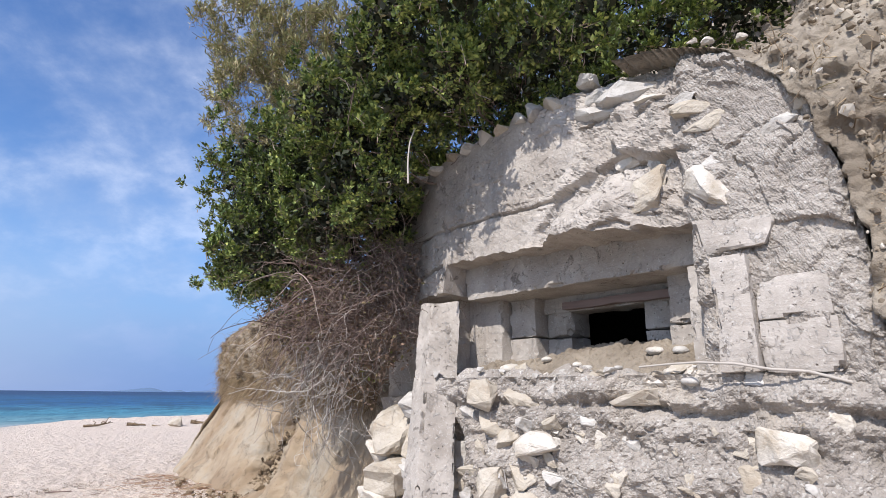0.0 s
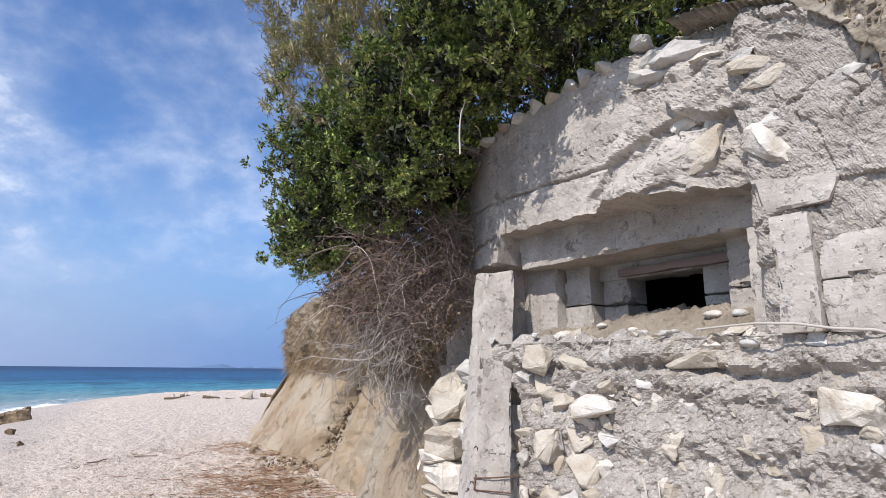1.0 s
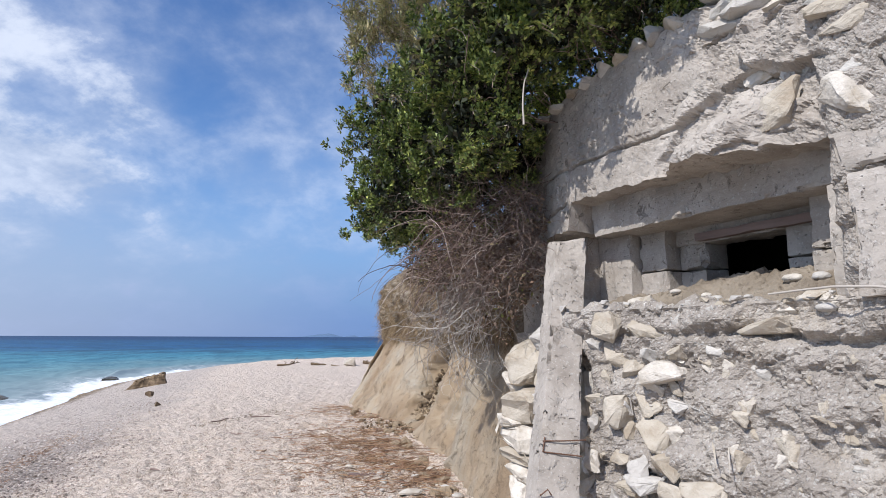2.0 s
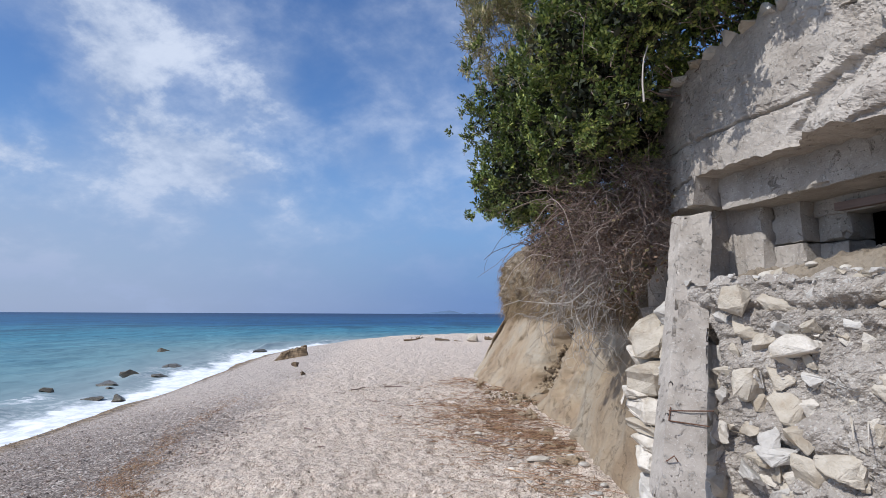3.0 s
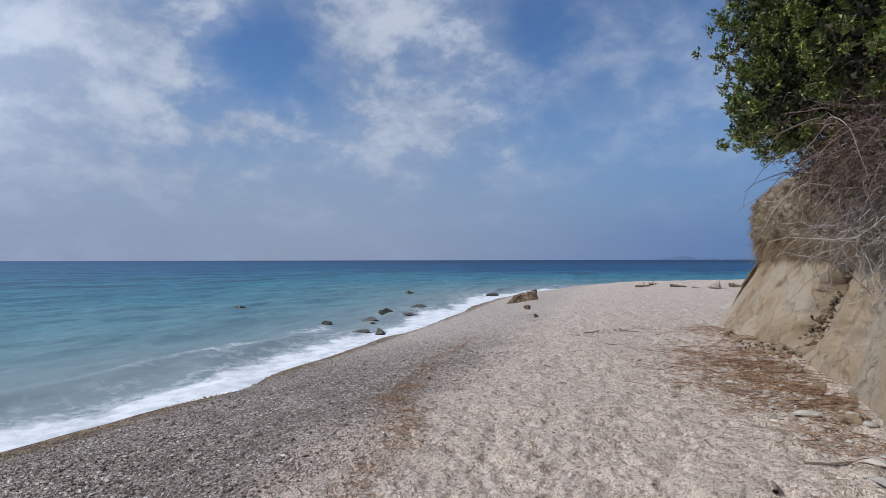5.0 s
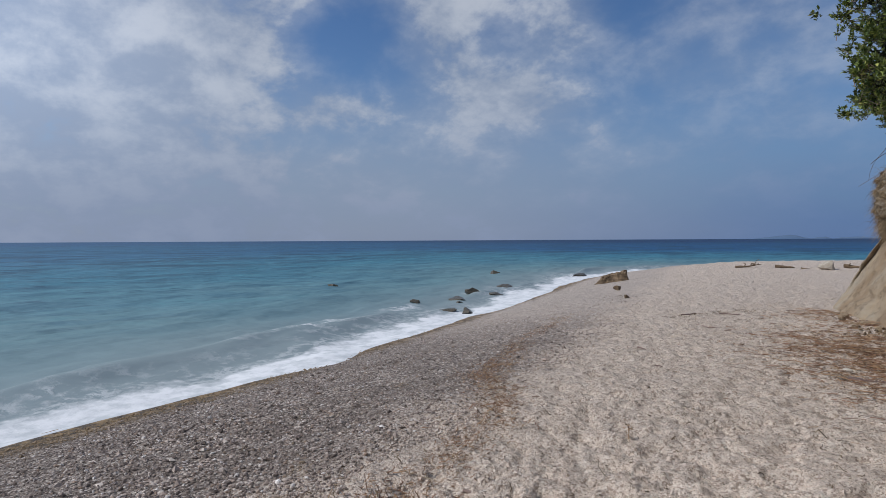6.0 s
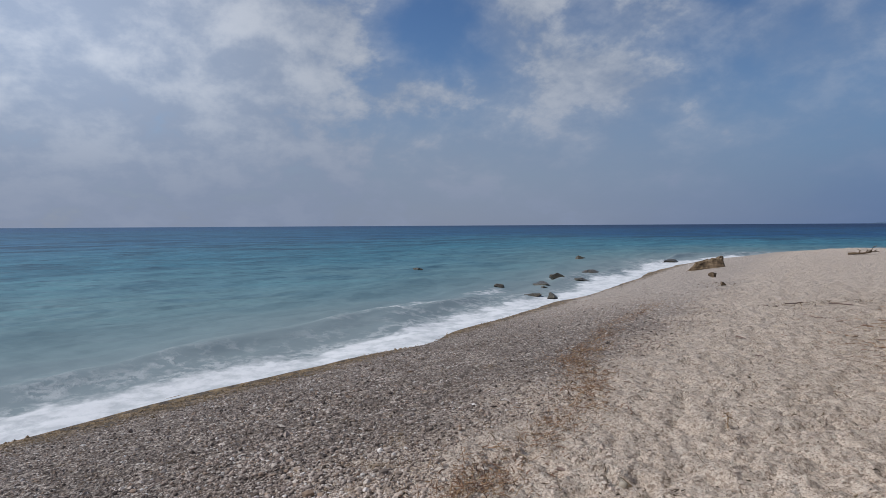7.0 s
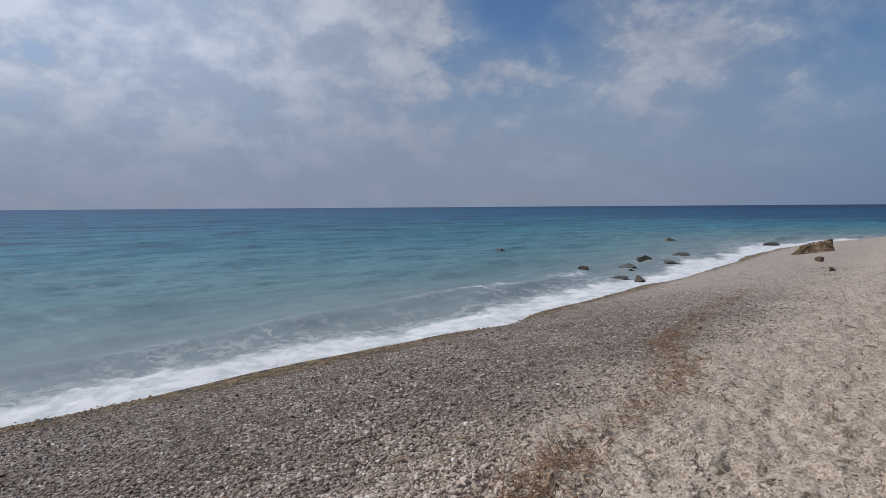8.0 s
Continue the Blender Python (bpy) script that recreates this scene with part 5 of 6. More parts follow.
for n, (u, z, wide, high, mat, tilt) in enumerate([(1.90, 2.55, .29, .20, W_, 10), (1.925, 2.725, .23, .17, G_, -38), (2.197, 2.754, .19, .11, G_, 12), (1.965, 2.945, .44, .075, T_, 12),
                                                   (1.90, 2.885, .20, .10, T_, 8), (2.28, 2.845, .16, .09, T_, 0), (1.53, 2.645, .30, .24, T_, -8), (1.65, 2.80, .09, .18, G_, 6), (1.585, 2.80, .08, .16, G_, -5),
                                                   (1.42, 2.875, .15, .15, W_, 12), (2.245, 2.59, .11, .06, W_, 0), (1.45, 3.23, .46, .11, G_, 6), (1.27, 3.20, .30, .09, G_, 3), (1.30, 3.31, .30, .08, G_, 5),
                                                   (1.62, 3.13, .20, .08, W_, 8), (2.08, 3.02, .12, .07, W_, 20), (1.80, 3.05, .14, .08, G_, 0), (2.05, 2.62, .16, .10, G_, 14), (1.98, 2.47, .12, .07, T_, 10)]):
    w = float(face_depth(np.array([u]), np.array([z]))[0])
    stone(upper, "stone", mat, u, z, wide, high, 450 + n, v=-w - 0.03, deep=0.5 * max(wide, high), tilt=tilt)
for n, (u, z, wide, high) in enumerate([(-0.62, 3.25, .18, .09), (-0.36, 3.26, .17, .09), (-0.12, 3.26, .15, .08), (0.06, 3.29, .16, .06), (0.24, 3.31, .12, .07), (0.38, 3.34, .15, .11), (0.54, 3.33, .12, .07),
                                         (0.69, 3.35, .15, .11), (0.82, 3.37, .08, .13), (0.95, 3.37, .15, .10), (1.20, 3.43, .16, .06)]):
    w = float(face_depth(np.array([u]), np.array([3.2]))[0])
    stone(upper, "edge_stone", G_ if n % 3 else T_, u, z, wide, high, 480 + n, v=-w - 0.02, deep=0.22, tilt=(-14, 10, -5, 6, -12, 8, 3, -20, 9, 0, 5)[n])

# ---- bush over the bunker ----


def leaf_template(wide=1.0):
    """A small pointed leaf folded along its rib: 4 points, 2 triangles; along +y, its face to +z."""
    v = np.array([(0, 0, 0), (0.29, 0.55, 0.07), (0, 1.0, -0.03), (-0.29, 0.55, 0.07)])
    f = np.array([(0, 1, 2), (0, 2, 3)])
    return v * (wide, 1, 1), f


def frames(d, roll):
    """Axes (x, y along d, z) for many directions d."""
    d = d / (np.linalg.norm(d, axis=1)[:, None] + 1e-9)
    ref = np.where(np.abs(d[:, 2:3]) < 0.93, [[0, 0, 1.0]], [[1.0, 0, 0]])
    x = np.cross(d, ref)
    x /= np.linalg.norm(x, axis=1)[:, None] + 1e-9
    z = np.cross(x, d)
    c, s = np.cos(roll)[:, None], np.sin(roll)[:, None]
    return x * c + z * s, d, z * c - x * s


def leaves_at(pos, d, size, roll, template):
    tv, tf = template
    x, y, z = frames(d, roll)
    v = pos[:, None] + size[:, None, None] * (tv[None, :, :1] * x[:, None] + tv[None, :, 1:2] * y[:, None] + tv[None, :, 2:] * z[:, None])
    f = tf[None] + (np.arange(len(pos)) * len(tv))[:, None, None]
    return v.reshape(-1, 3), f.reshape(-1, 3)


def sprigs(rng, clumps, density, leaf, per=11, stem=0.09):
    """Leafy shoot ends in tufts over the shells of rough balls: leaf positions and directions, and the stems' two ends."""
    base, up_all = [], []
    for x, y, z, r in clumps:
        m = max(6, int(80 * r * r / 0.25))
        c = rng.normal(0, 1, (m, 3))
        c /= np.linalg.norm(c, axis=1)[:, None]
        lump = 1 + 0.30 * fbm(c * 2.2 + np.array([x, y, z]) * 3, 3, 0.55, 131)
        hub = np.array([x, y, z]) + c * (r * lump * rng.uniform(0.35, 1.0, m) ** 0.4)[:, None]
        tuft = rng.uniform(0.04, 0.11, m)
        n = int(density * r * r)
        pick = rng.choice(m, n, p=tuft ** 2 / np.sum(tuft ** 2))
        d = rng.normal(0, 1, (n, 3)) + c[pick] * 0.7 + np.array([0, 0, 0.5])
        d /= np.linalg.norm(d, axis=1)[:, None]
        q = hub[pick] + d * (tuft[pick] * rng.uniform(0.5, 1.1, n))[:, None]
        up = d + np.array([0, 0, 0.45]) + rng.normal(0, 0.30, (n, 3))
        base.append(q)
        up_all.append(up / np.linalg.norm(up, axis=1)[:, None])
    base, up = np.concatenate(base), np.concatenate(up_all)
    n = len(base)
    size = stem * rng.uniform(0.6, 1.4, n)
    t = np.linspace(0.2, 1.0, per)
    pos = base[:, None] + up[:, None] * (size[:, None] * (t[None] - 1))[..., None]
    turn = rng.normal(0, 1, (n, per, 3))
    turn -= np.sum(turn * up[:, None], -1, keepdims=True) * up[:, None]
    turn /= np.linalg.norm(turn, axis=-1, keepdims=True) + 1e-9
    way = turn * (1.15 - 0.7 * t)[None, :, None] + up[:, None] * (0.3 + 0.7 * t)[None, :, None]
    return pos.reshape(-1, 3), way.reshape(-1, 3), np.stack([base - up * size[:, None], base], 1)


def make_bush(name, label, clumps, seed, density, leaf, leaf_mat, trunk_from, per=11, stem=0.09):
    rng = np.random.default_rng(seed)
    bush = thing(name, label, "bush" if name == "bush" else "tree")
    pos, way, paths = sprigs(rng, clumps, density, leaf, per, stem)
    size = leaf * rng.uniform(0.6, 1.25, len(pos))
    v, f = leaves_at(pos, way, size, rng.uniform(-0.7, 0.7, len(pos)), leaf_template(1.0 if name == "bush" else 0.4))
    part("crown", raw_mesh("crown", v, f), leaf_mat, bush)
    # inner filling leaves, with the crown's shade painted into their colour
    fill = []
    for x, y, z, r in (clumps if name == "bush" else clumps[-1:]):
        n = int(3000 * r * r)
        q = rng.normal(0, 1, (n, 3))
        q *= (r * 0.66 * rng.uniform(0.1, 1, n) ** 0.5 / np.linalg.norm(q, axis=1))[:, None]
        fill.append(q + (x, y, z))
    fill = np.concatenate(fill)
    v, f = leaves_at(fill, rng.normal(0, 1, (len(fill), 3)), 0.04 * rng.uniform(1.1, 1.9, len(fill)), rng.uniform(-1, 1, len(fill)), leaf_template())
    part("inner_foliage", raw_mesh("inner_foliage", v, f), "shaded_leaf", bush, "inner foliage with its shade painted into the leaf colour")
    step = 3 if name == "bush" else 1
    paths = paths[::step]
    tv, tf = tubes(paths, [(0.0035, 0.0015)] * len(paths), 3)
    part("stemwork", raw_mesh("stemwork", tv, tf), "twig", bush)
    limbs = []
    for x, y, z, r in clumps:
        root = np.array(trunk_from[int(rng.integers(len(trunk_from)))], float)
        end = np.array([x, y, z])
        n = 9
        t = np.linspace(0, 1, n)[:, None]
        mid = root * (1 - t) + end * t + np.sin(t * math.pi) * rng.normal(0, 0.16, 3) + rng.normal(0, 0.02, (n, 3))
        limbs.append(mid)
        for _ in range(5):
            d = rng.normal(0, 1, 3)
            limbs.append(wander(rng, mid[rng.integers(4, n)], d / np.linalg.norm(d) + (0, 0, 0.4), r * 0.8, 6, 0.5))
    lv, lf = tubes(limbs, [(0.006, 0.003) if i % 6 == 0 else (0.004, 0.0015) for i in range(len(limbs))], 5)
    part("branchwork", raw_mesh("branchwork", lv, lf), "twig", bush, "grey-brown branches")
    return bush


BUSH = [(-1.55, 4.47, 2.71, 0.42), (-1.44, 4.92, 3.22, 0.62), (-1.0, 5.2, 2.8, 0.42), (-0.65, 4.95, 2.95, 0.42), (-1.3, 5.7, 2.95, 0.48), (-0.25, 4.65, 3.2, 0.36), (-0.62, 3.80, 3.1, 0.42), (-0.35, 3.65, 3.35, 0.30), (0.45, 3.80, 3.90, 0.42),
        (-1.6, 4.9, 3.5, 0.65), (-1.0, 4.6, 3.4, 0.6), (-0.5, 4.4, 3.9, 0.65), (0.2, 4.4, 4.1, 0.6), (0.95, 3.9, 4.1, 0.45), (1.5, 3.55, 4.05, 0.40),
        (1.0, 4.4, 4.6, 0.6), (2.0, 3.3, 4.2, 0.42), (2.5, 3.1, 4.5, 0.45), (-0.6, 5.2, 4.2, 0.62), (0.1, 5.0, 4.9, 0.8), (1.4, 4.4, 5.1, 0.8), (2.3, 3.9, 5.0, 0.7),
        (-1.75, 5.6, 3.75, 0.48), (-1.45, 4.9, 2.75, 0.45), (-0.38, 3.58, 2.98, 0.16), (-0.9, 4.2, 2.95, 0.45), (-0.45, 4.45, 3.05, 0.35), (-1.9, 5.6, 3.2, 0.5),
        (-2.0, 6.4, 3.2, 0.5), (-2.5, 7.5, 3.35, 0.5), (-3.2, 8.8, 3.4, 0.45), (-1.55, 5.6, 2.7, 0.35)]
BUSH += [(*on_face(u, w, z), r) for u, w, z, r in ((-0.25, -0.45, 3.45, 0.26), (0.10, -0.42, 3.55, 0.25), (0.42, -0.36, 3.62, 0.25), (0.75, -0.30, 3.66, 0.24), (1.05, -0.22, 3.70, 0.22), (1.3, -0.05, 3.78, 0.22), (-0.4, -0.85, 3.55, 0.34),
                                                   (0.08, -0.85, 3.76, 0.26), (0.4, -0.80, 3.92, 0.33), (0.8, -0.65, 3.98, 0.33), (1.2, -0.50, 4.05, 0.30), (0.1, -0.6, 3.52, 0.22), (0.5, -0.5, 3.66, 0.22), (-0.2, -0.65, 3.38, 0.20), (0.3, -0.70, 3.45, 0.20), (-0.5, -0.55, 3.25, 0.22), (0.65, -0.62, 3.52, 0.18))]
BUSH += [(*on_face(u, 0.28 + 0.1 * (i % 2), 3.42 + 0.06 * u), 0.22) for i, u in enumerate((-0.55, -0.3, -0.05, 0.2, 0.45, 0.7, 0.92, 1.12))]
make_bush("bush", "dense glossy green evergreen shrub overhanging the bunker roof", BUSH, 5, 2300, 0.035, "leaf",
          [(-0.6, 5.0, 2.6), (0.2, 4.9, 3.4), (0.9, 4.6, 3.5)])
TREE = [(-2.6, 7.4, 5.6, 0.8), (-2.0, 7.2, 6.2, 0.8), (-1.0, 7.0, 6.4, 0.9), (-2.9, 7.6, 6.8, 0.8), (-2.4, 7.5, 4.8, 0.6), (-1.5, 6.9, 5.2, 0.7)]
make_bush("tree", "olive-brown feathery tree behind the shrubs on the cliff", TREE, 9, 900, 0.095, "dry_leaf", [(-1.0, 7.6, 3.2), (-1.8, 7.9, 3.2)], per=10, stem=0.25)


def add_dead_foliage(owner):
    """Withered leaves and fine twigs caught in the dead branches."""
    rng = np.random.default_rng(11)
    pos = []
    for x, y, z, r in ((-0.75, 4.35, 2.25, 0.34), (-0.45, 4.30, 2.0, 0.26), (-1.0, 4.5, 2.35, 0.32), (-0.35, 4.35, 2.45, 0.25), (-1.2, 5.0, 2.2, 0.30), (-1.5, 5.6, 2.3, 0.3), (-0.6, 4.45, 1.7, 0.2), (-1.75, 6.2, 2.4, 0.3)):
        n = int(9000 * r * r)
        q = rng.normal(0, 1, (n, 3))
        pos.append(q * (r * rng.uniform(0.2, 1.1, n) ** 0.5 / np.linalg.norm(q, axis=1))[:, None] + (x, y, z))
    pos = np.concatenate(pos)
    v, f = leaves_at(pos, rng.normal(0, 1, pos.shape), rng.uniform(0.015, 0.05, len(pos)), rng.uniform(-1, 1, len(pos)), leaf_template())
    part("dead_foliage", raw_mesh("dead_foliage", v, f), "dead_leaf", owner, "withered brown leaves among dead twigs")


add_dead_foliage(scene.objects["bush"])


def add_brushwood(owner):
    """Dead grey branches that hang from the shrub over the wall and the clay."""
    rng = np.random.default_rng(12)
    paths, radii = [], []
    for i in range(340):
        start = np.array([rng.uniform(-0.95, -0.12), rng.uniform(4.25, 4.75), rng.uniform(1.95, 2.75)])
        way = np.array([rng.normal(-0.34, 0.36), rng.normal(-0.75, 0.2), rng.normal(-0.02, 0.35)])
        main = wander(rng, start, way, rng.uniform(0.35, 0.85), 10, 0.55, rng.uniform(0.2, 1.5))
        r = rng.uniform(0.0013, 0.0032)
        paths.append(main)
        radii.append((r, r * 0.4))
        for _ in range(4):
            a = main[rng.integers(2, 9)]
            d = way / np.linalg.norm(way) + rng.normal(0, 0.6, 3)
            paths.append(wander(rng, a, d, rng.uniform(0.12, 0.4), 5, 0.8, rng.uniform(-0.2, 0.6)))
            radii.append((r * 0.55, r * 0.25))
    for i in range(90):
        start = np.array([rng.uniform(-1.2, -0.2), rng.uniform(4.0, 4.6), rng.uniform(1.9, 2.5)])
        way = np.array([rng.normal(-0.5, 0.5), rng.normal(-0.6, 0.25), rng.normal(0.25, 0.35)])
        main = wander(rng, start, way, rng.uniform(0.4, 0.8), 12, 0.3, rng.uniform(0.8, 2.2))
        r = rng.uniform(0.002, 0.0048)
        paths.append(main)
        radii.append((r, r * 0.35))
    for i in range(80):
        t = rng.uniform(0, 1)
        start = np.array([-1.0 - 1.1 * t, 4.9 + 1.9 * t, rng.uniform(2.0, 2.7)])
        main = wander(rng, start, (rng.normal(-0.6, 0.3), rng.normal(-0.4, 0.3), rng.normal(-0.2, 0.4)), rng.uniform(0.3, 0.7), 9, 0.65, rng.uniform(0.2, 1.4))
        r = rng.uniform(0.002, 0.0045)
        paths.append(main)
        radii.append((r, r * 0.4))
    v, f = tubes(paths, radii, 4)
    part("brushwood", raw_mesh("brushwood", v, f), "twig", owner, "tangle of dead grey-brown branches")
    paths, radii = [], []
    for i in range(120):
        t = rng.uniform(0, 1)
        start = np.array([-0.45 - 0.85 * t, 4.35 + 1.15 * t, rng.uniform(1.55, 2.15)]) + rng.normal(0, 0.08, 3)
        start[:2] += np.array([-0.10, -0.08])
        main = wander(rng, start, (rng.normal(-0.25, 0.25), rng.normal(-0.25, 0.25), -0.8), rng.uniform(0.35, 0.95), 12, 0.75, 0.4)
        r = rng.uniform(0.0022, 0.0058)
        paths.append(main)
        radii.append((r, r * 0.4))
        for _ in range(3):
            d = np.array([rng.normal(0, 0.6), rng.normal(0, 0.6), -0.5])
            paths.append(wander(rng, main[rng.integers(3, 10)], d, rng.uniform(0.08, 0.3), 5, 0.9, 0.3))
            radii.append((r * 0.5, r * 0.25))
    v, f = tubes(paths, radii, 4)
    part("hanging_root", raw_mesh("hanging_root", v, f), "root", owner, "pale bare roots hanging over the clay")
    # dry upright stem with bark peeled white
    stem = wander(rng, (-0.22, 3.30, 2.86), (0.0, -0.02, 1), 0.42, 8, 0.12)
    v, f = tubes([stem], [(0.007, 0.004)], 6)
    part("dead_stem", raw_mesh("dead_stem", v, f), "root", owner, "bleached dead stem")


add_brushwood(scene.objects["bush"])


def make_lip_grass():
    """Dry grass that hangs over the edge of the cliff."""
    rng = np.random.default_rng(14)
    x, y, z = HILL[..., 0], HILL[..., 1], HILL[..., 2]
    ok = np.argwhere((z > 1.55) & (z < 3.0) & (y > 4.7) & (y < 14) & (x < -0.6))
    weight = np.where(z[ok[:, 0], ok[:, 1]] < 2.7, 1.0, 0.5)
    pick = ok[rng.choice(len(ok), 62000, p=weight / weight.sum())]
    base = HILL[pick[:, 0], pick[:, 1]]
    out = HILL_OUT[pick[:, 0], pick[:, 1]]
    out /= np.linalg.norm(out, axis=1)[:, None]
    n = len(base)
    d = np.column_stack([out * rng.uniform(0.25, 0.9, n)[:, None], rng.normal(-0.15, 0.55, n) - 0.5 * (base[:, 2] < 1.85)]) + rng.normal(0, 0.30, (n, 3))
    d /= np.linalg.norm(d, axis=1)[:, None]
    size = (rng.lognormal(math.log(0.075), 0.45, n) * np.where(base[:, 2] < 1.85, 1.7, 1.0))[:, None]
    side = np.cross(d, rng.normal(0, 1, (n, 3)))
    side /= np.linalg.norm(side, axis=1)[:, None]
    mid = base + d * size * 0.55
    tip = base + d * size + np.array([0, 0, -0.35]) * size
    v = np.stack([base - side * 0.0026, base + side * 0.0026, mid + side * 0.002, mid - side * 0.002, tip], 1).reshape(-1, 3)
    k = (np.arange(n) * 5)[:, None]
    f = np.concatenate([k + np.array([0, 1, 2]), k + np.array([0, 2, 3]), k + np.array([3, 2, 4])])
    tagged(part("dry_grass", raw_mesh("dry_grass", v, f), "grass"), "dry straw-coloured grass hanging over the cliff edge", "grass", kind="stuff")


make_lip_grass()


def make_tufts():
    """Low dry growth on the soil bank beside the bunker."""
    rng = np.random.default_rng(15)
    x, y, z = HILL[..., 0], HILL[..., 1], HILL[..., 2]
    ok = np.argwhere((z > 1.4) & (z < 7.5) & (y < 5.5) & (y > -1.5) & (x > 1.1))
    pick = ok[rng.choice(len(ok), 1700)]
    paths, radii = [], []
    for i, j in pick:
        out = HILL_OUT[i, j] / np.linalg.norm(HILL_OUT[i, j])
        paths.append(wander(rng, HILL[i, j], (out[0] + rng.normal(0, 0.7), out[1] + rng.normal(0, 0.7), rng.normal(-0.2, 0.6)), rng.uniform(0.05, 0.30), 5, 0.5, 0.6))
        radii.append((0.002, 0.001))
    loose = SOIL
    for q in loose[rng.integers(len(loose), size=900)]:
        paths.append(wander(rng, q, (rng.normal(-0.5, 0.6), rng.normal(-0.5, 0.6), rng.normal(0.1, 0.5)), rng.lognormal(math.log(0.13), 0.5), 6, 0.6, 0.7))
        radii.append((0.0028, 0.0012))
    v, f = tubes(paths, radii, 3)
    tagged(part("dry_stalk", raw_mesh("dry_stalk", v, f), "grass"), "dry stalks and roots on the soil bank", "grass", kind="stuff")


make_tufts()


def ico():
    bm = bmesh.new()
    bmesh.ops.create_icosphere(bm, subdivisions=1, radius=0.5)
    v = np.array([q.co for q in bm.verts])
    f = np.array([[q.index for q in t.verts] for t in bm.faces])
    bm.free()
    return v, f


OCTA = (np.array([(0.5, 0.1, 0), (-0.1, 0.5, 0.05), (-0.5, -0.1, 0), (0.1, -0.5, -0.05), (0.05, 0.05, 0.5), (0, 0, -0.5)]),
        np.array([(0, 1, 4), (1, 2, 4), (2, 3, 4), (3, 0, 4), (1, 0, 5), (2, 1, 5), (3, 2, 5), (0, 3, 5)]))


def make_bank_rubble():
    """Clods and small stones stuck in the soil bank beside the bunker."""
    rng = np.random.default_rng(24)
    x, y, z = HILL[..., 0], HILL[..., 1], HILL[..., 2]
    ok = np.argwhere((z > 1.2) & (z < 7.5) & (y < 5.5) & (y > -1.0) & (x > 1.1) & (x < 8))
    pick = ok[rng.choice(len(ok), 2500)]
    loose = SOIL
    base = np.concatenate([HILL[pick[:, 0], pick[:, 1]], loose[rng.integers(len(loose), size=5500)]])
    base = base + rng.normal(0, 0.012, base.shape)
    tv, tf = ico()
    size = rng.lognormal(math.log(0.017), 0.55, len(base))
    v = base[:, None] + tv[None] * (1 + rng.uniform(-0.3, 0.3, (len(base), len(tv))))[..., None] * size[:, None, None] * rng.uniform(0.6, 1.3, (len(base), 1, 3))
    f = tf[None] + (np.arange(len(base)) * len(tv))[:, None, None]
    tagged(part("bank_rubble", raw_mesh("bank_rubble", v.reshape(-1, 3), f.reshape(-1, 3), flat=True), "clod"), "crumbled soil clods and small stones on the bank", "soil", kind="stuff")


make_bank_rubble()


def make_gully_soil():
    """Dark crumbling soil in the gullies of the clay cliff, and a talus of it at their feet."""
    rng = np.random.default_rng(25)
    ok = np.argwhere(GULLY > 0.5)
    pick = ok[rng.choice(len(ok), 2600, p=GULLY[ok[:, 0], ok[:, 1]] ** 2 / np.sum(GULLY[ok[:, 0], ok[:, 1]] ** 2))]
    base = HILL[pick[:, 0], pick[:, 1]]
    foot = base[base[:, 2] < 0.5][:, :2]
    fall = foot[rng.integers(len(foot), size=900)] + np.array([-0.60, -0.42]) * np.abs(rng.normal(0, 0.55, 900))[:, None] + rng.normal(0, 0.22, (900, 2))
    base = np.concatenate([base + rng.normal(0, 0.012, base.shape), np.column_stack([fall, ground_z(fall)[0] + 0.012])])
    tv, tf = ico()
    size = rng.lognormal(math.log(0.036), 0.5, len(base))
    v = base[:, None] + tv[None] * (1 + rng.uniform(-0.3, 0.3, (len(base), len(tv))))[..., None] * size[:, None, None] * rng.uniform(0.6, 1.3, (len(base), 1, 3))
    f = tf[None] + (np.arange(len(base)) * len(tv))[:, None, None]
    tagged(part("gully_soil", raw_mesh("gully_soil", v.reshape(-1, 3), f.reshape(-1, 3), flat=True), "dark_clod"), "dark brown crumbling soil in the cliff gullies", "soil", kind="stuff")


# ---- shingle, driftwood and litter on the beach ----


def scatter_pebbles(name, label, xy, size, seed, round_stones=False):
    """Many small stones lying on the ground, as one mesh."""
    rng = np.random.default_rng(seed)
    tv, tf = ico() if round_stones else OCTA
    n = len(xy)
    z, shore, along = ground_z(xy)
    shape = rng.uniform((0.7, 0.6, 0.40), (1.35, 1.0, 0.75), (n, 3)) * size[:, None]
    wob = 1 + rng.uniform(-0.16, 0.16, (n, len(tv)))
    v = tv[None] * wob[..., None] * shape[:, None]
    a, b = rng.uniform(0, 2 * math.pi, n), rng.normal(0, 0.35, n)
    ca, sa, cb, sb = np.cos(a)[:, None], np.sin(a)[:, None], np.cos(b)[:, None], np.sin(b)[:, None]
    x, y, h = v[..., 0], v[..., 1], v[..., 2]
    y, h = y * cb - h * sb, y * sb + h * cb
    v = np.stack([x * ca - y * sa + xy[:, :1], x * sa + y * ca + xy[:, 1:], h + (z + 0.16 * size)[:, None]], -1)
    f = tf[None] + (np.arange(n) * len(tv))[:, None, None]
    tagged(part(name, raw_mesh(name, v.reshape(-1, 3), f.reshape(-1, 3), np.repeat(np.column_stack([along, shore]), len(tv), 0), flat=True), "pebble"), label, "pebbles", kind="stuff")


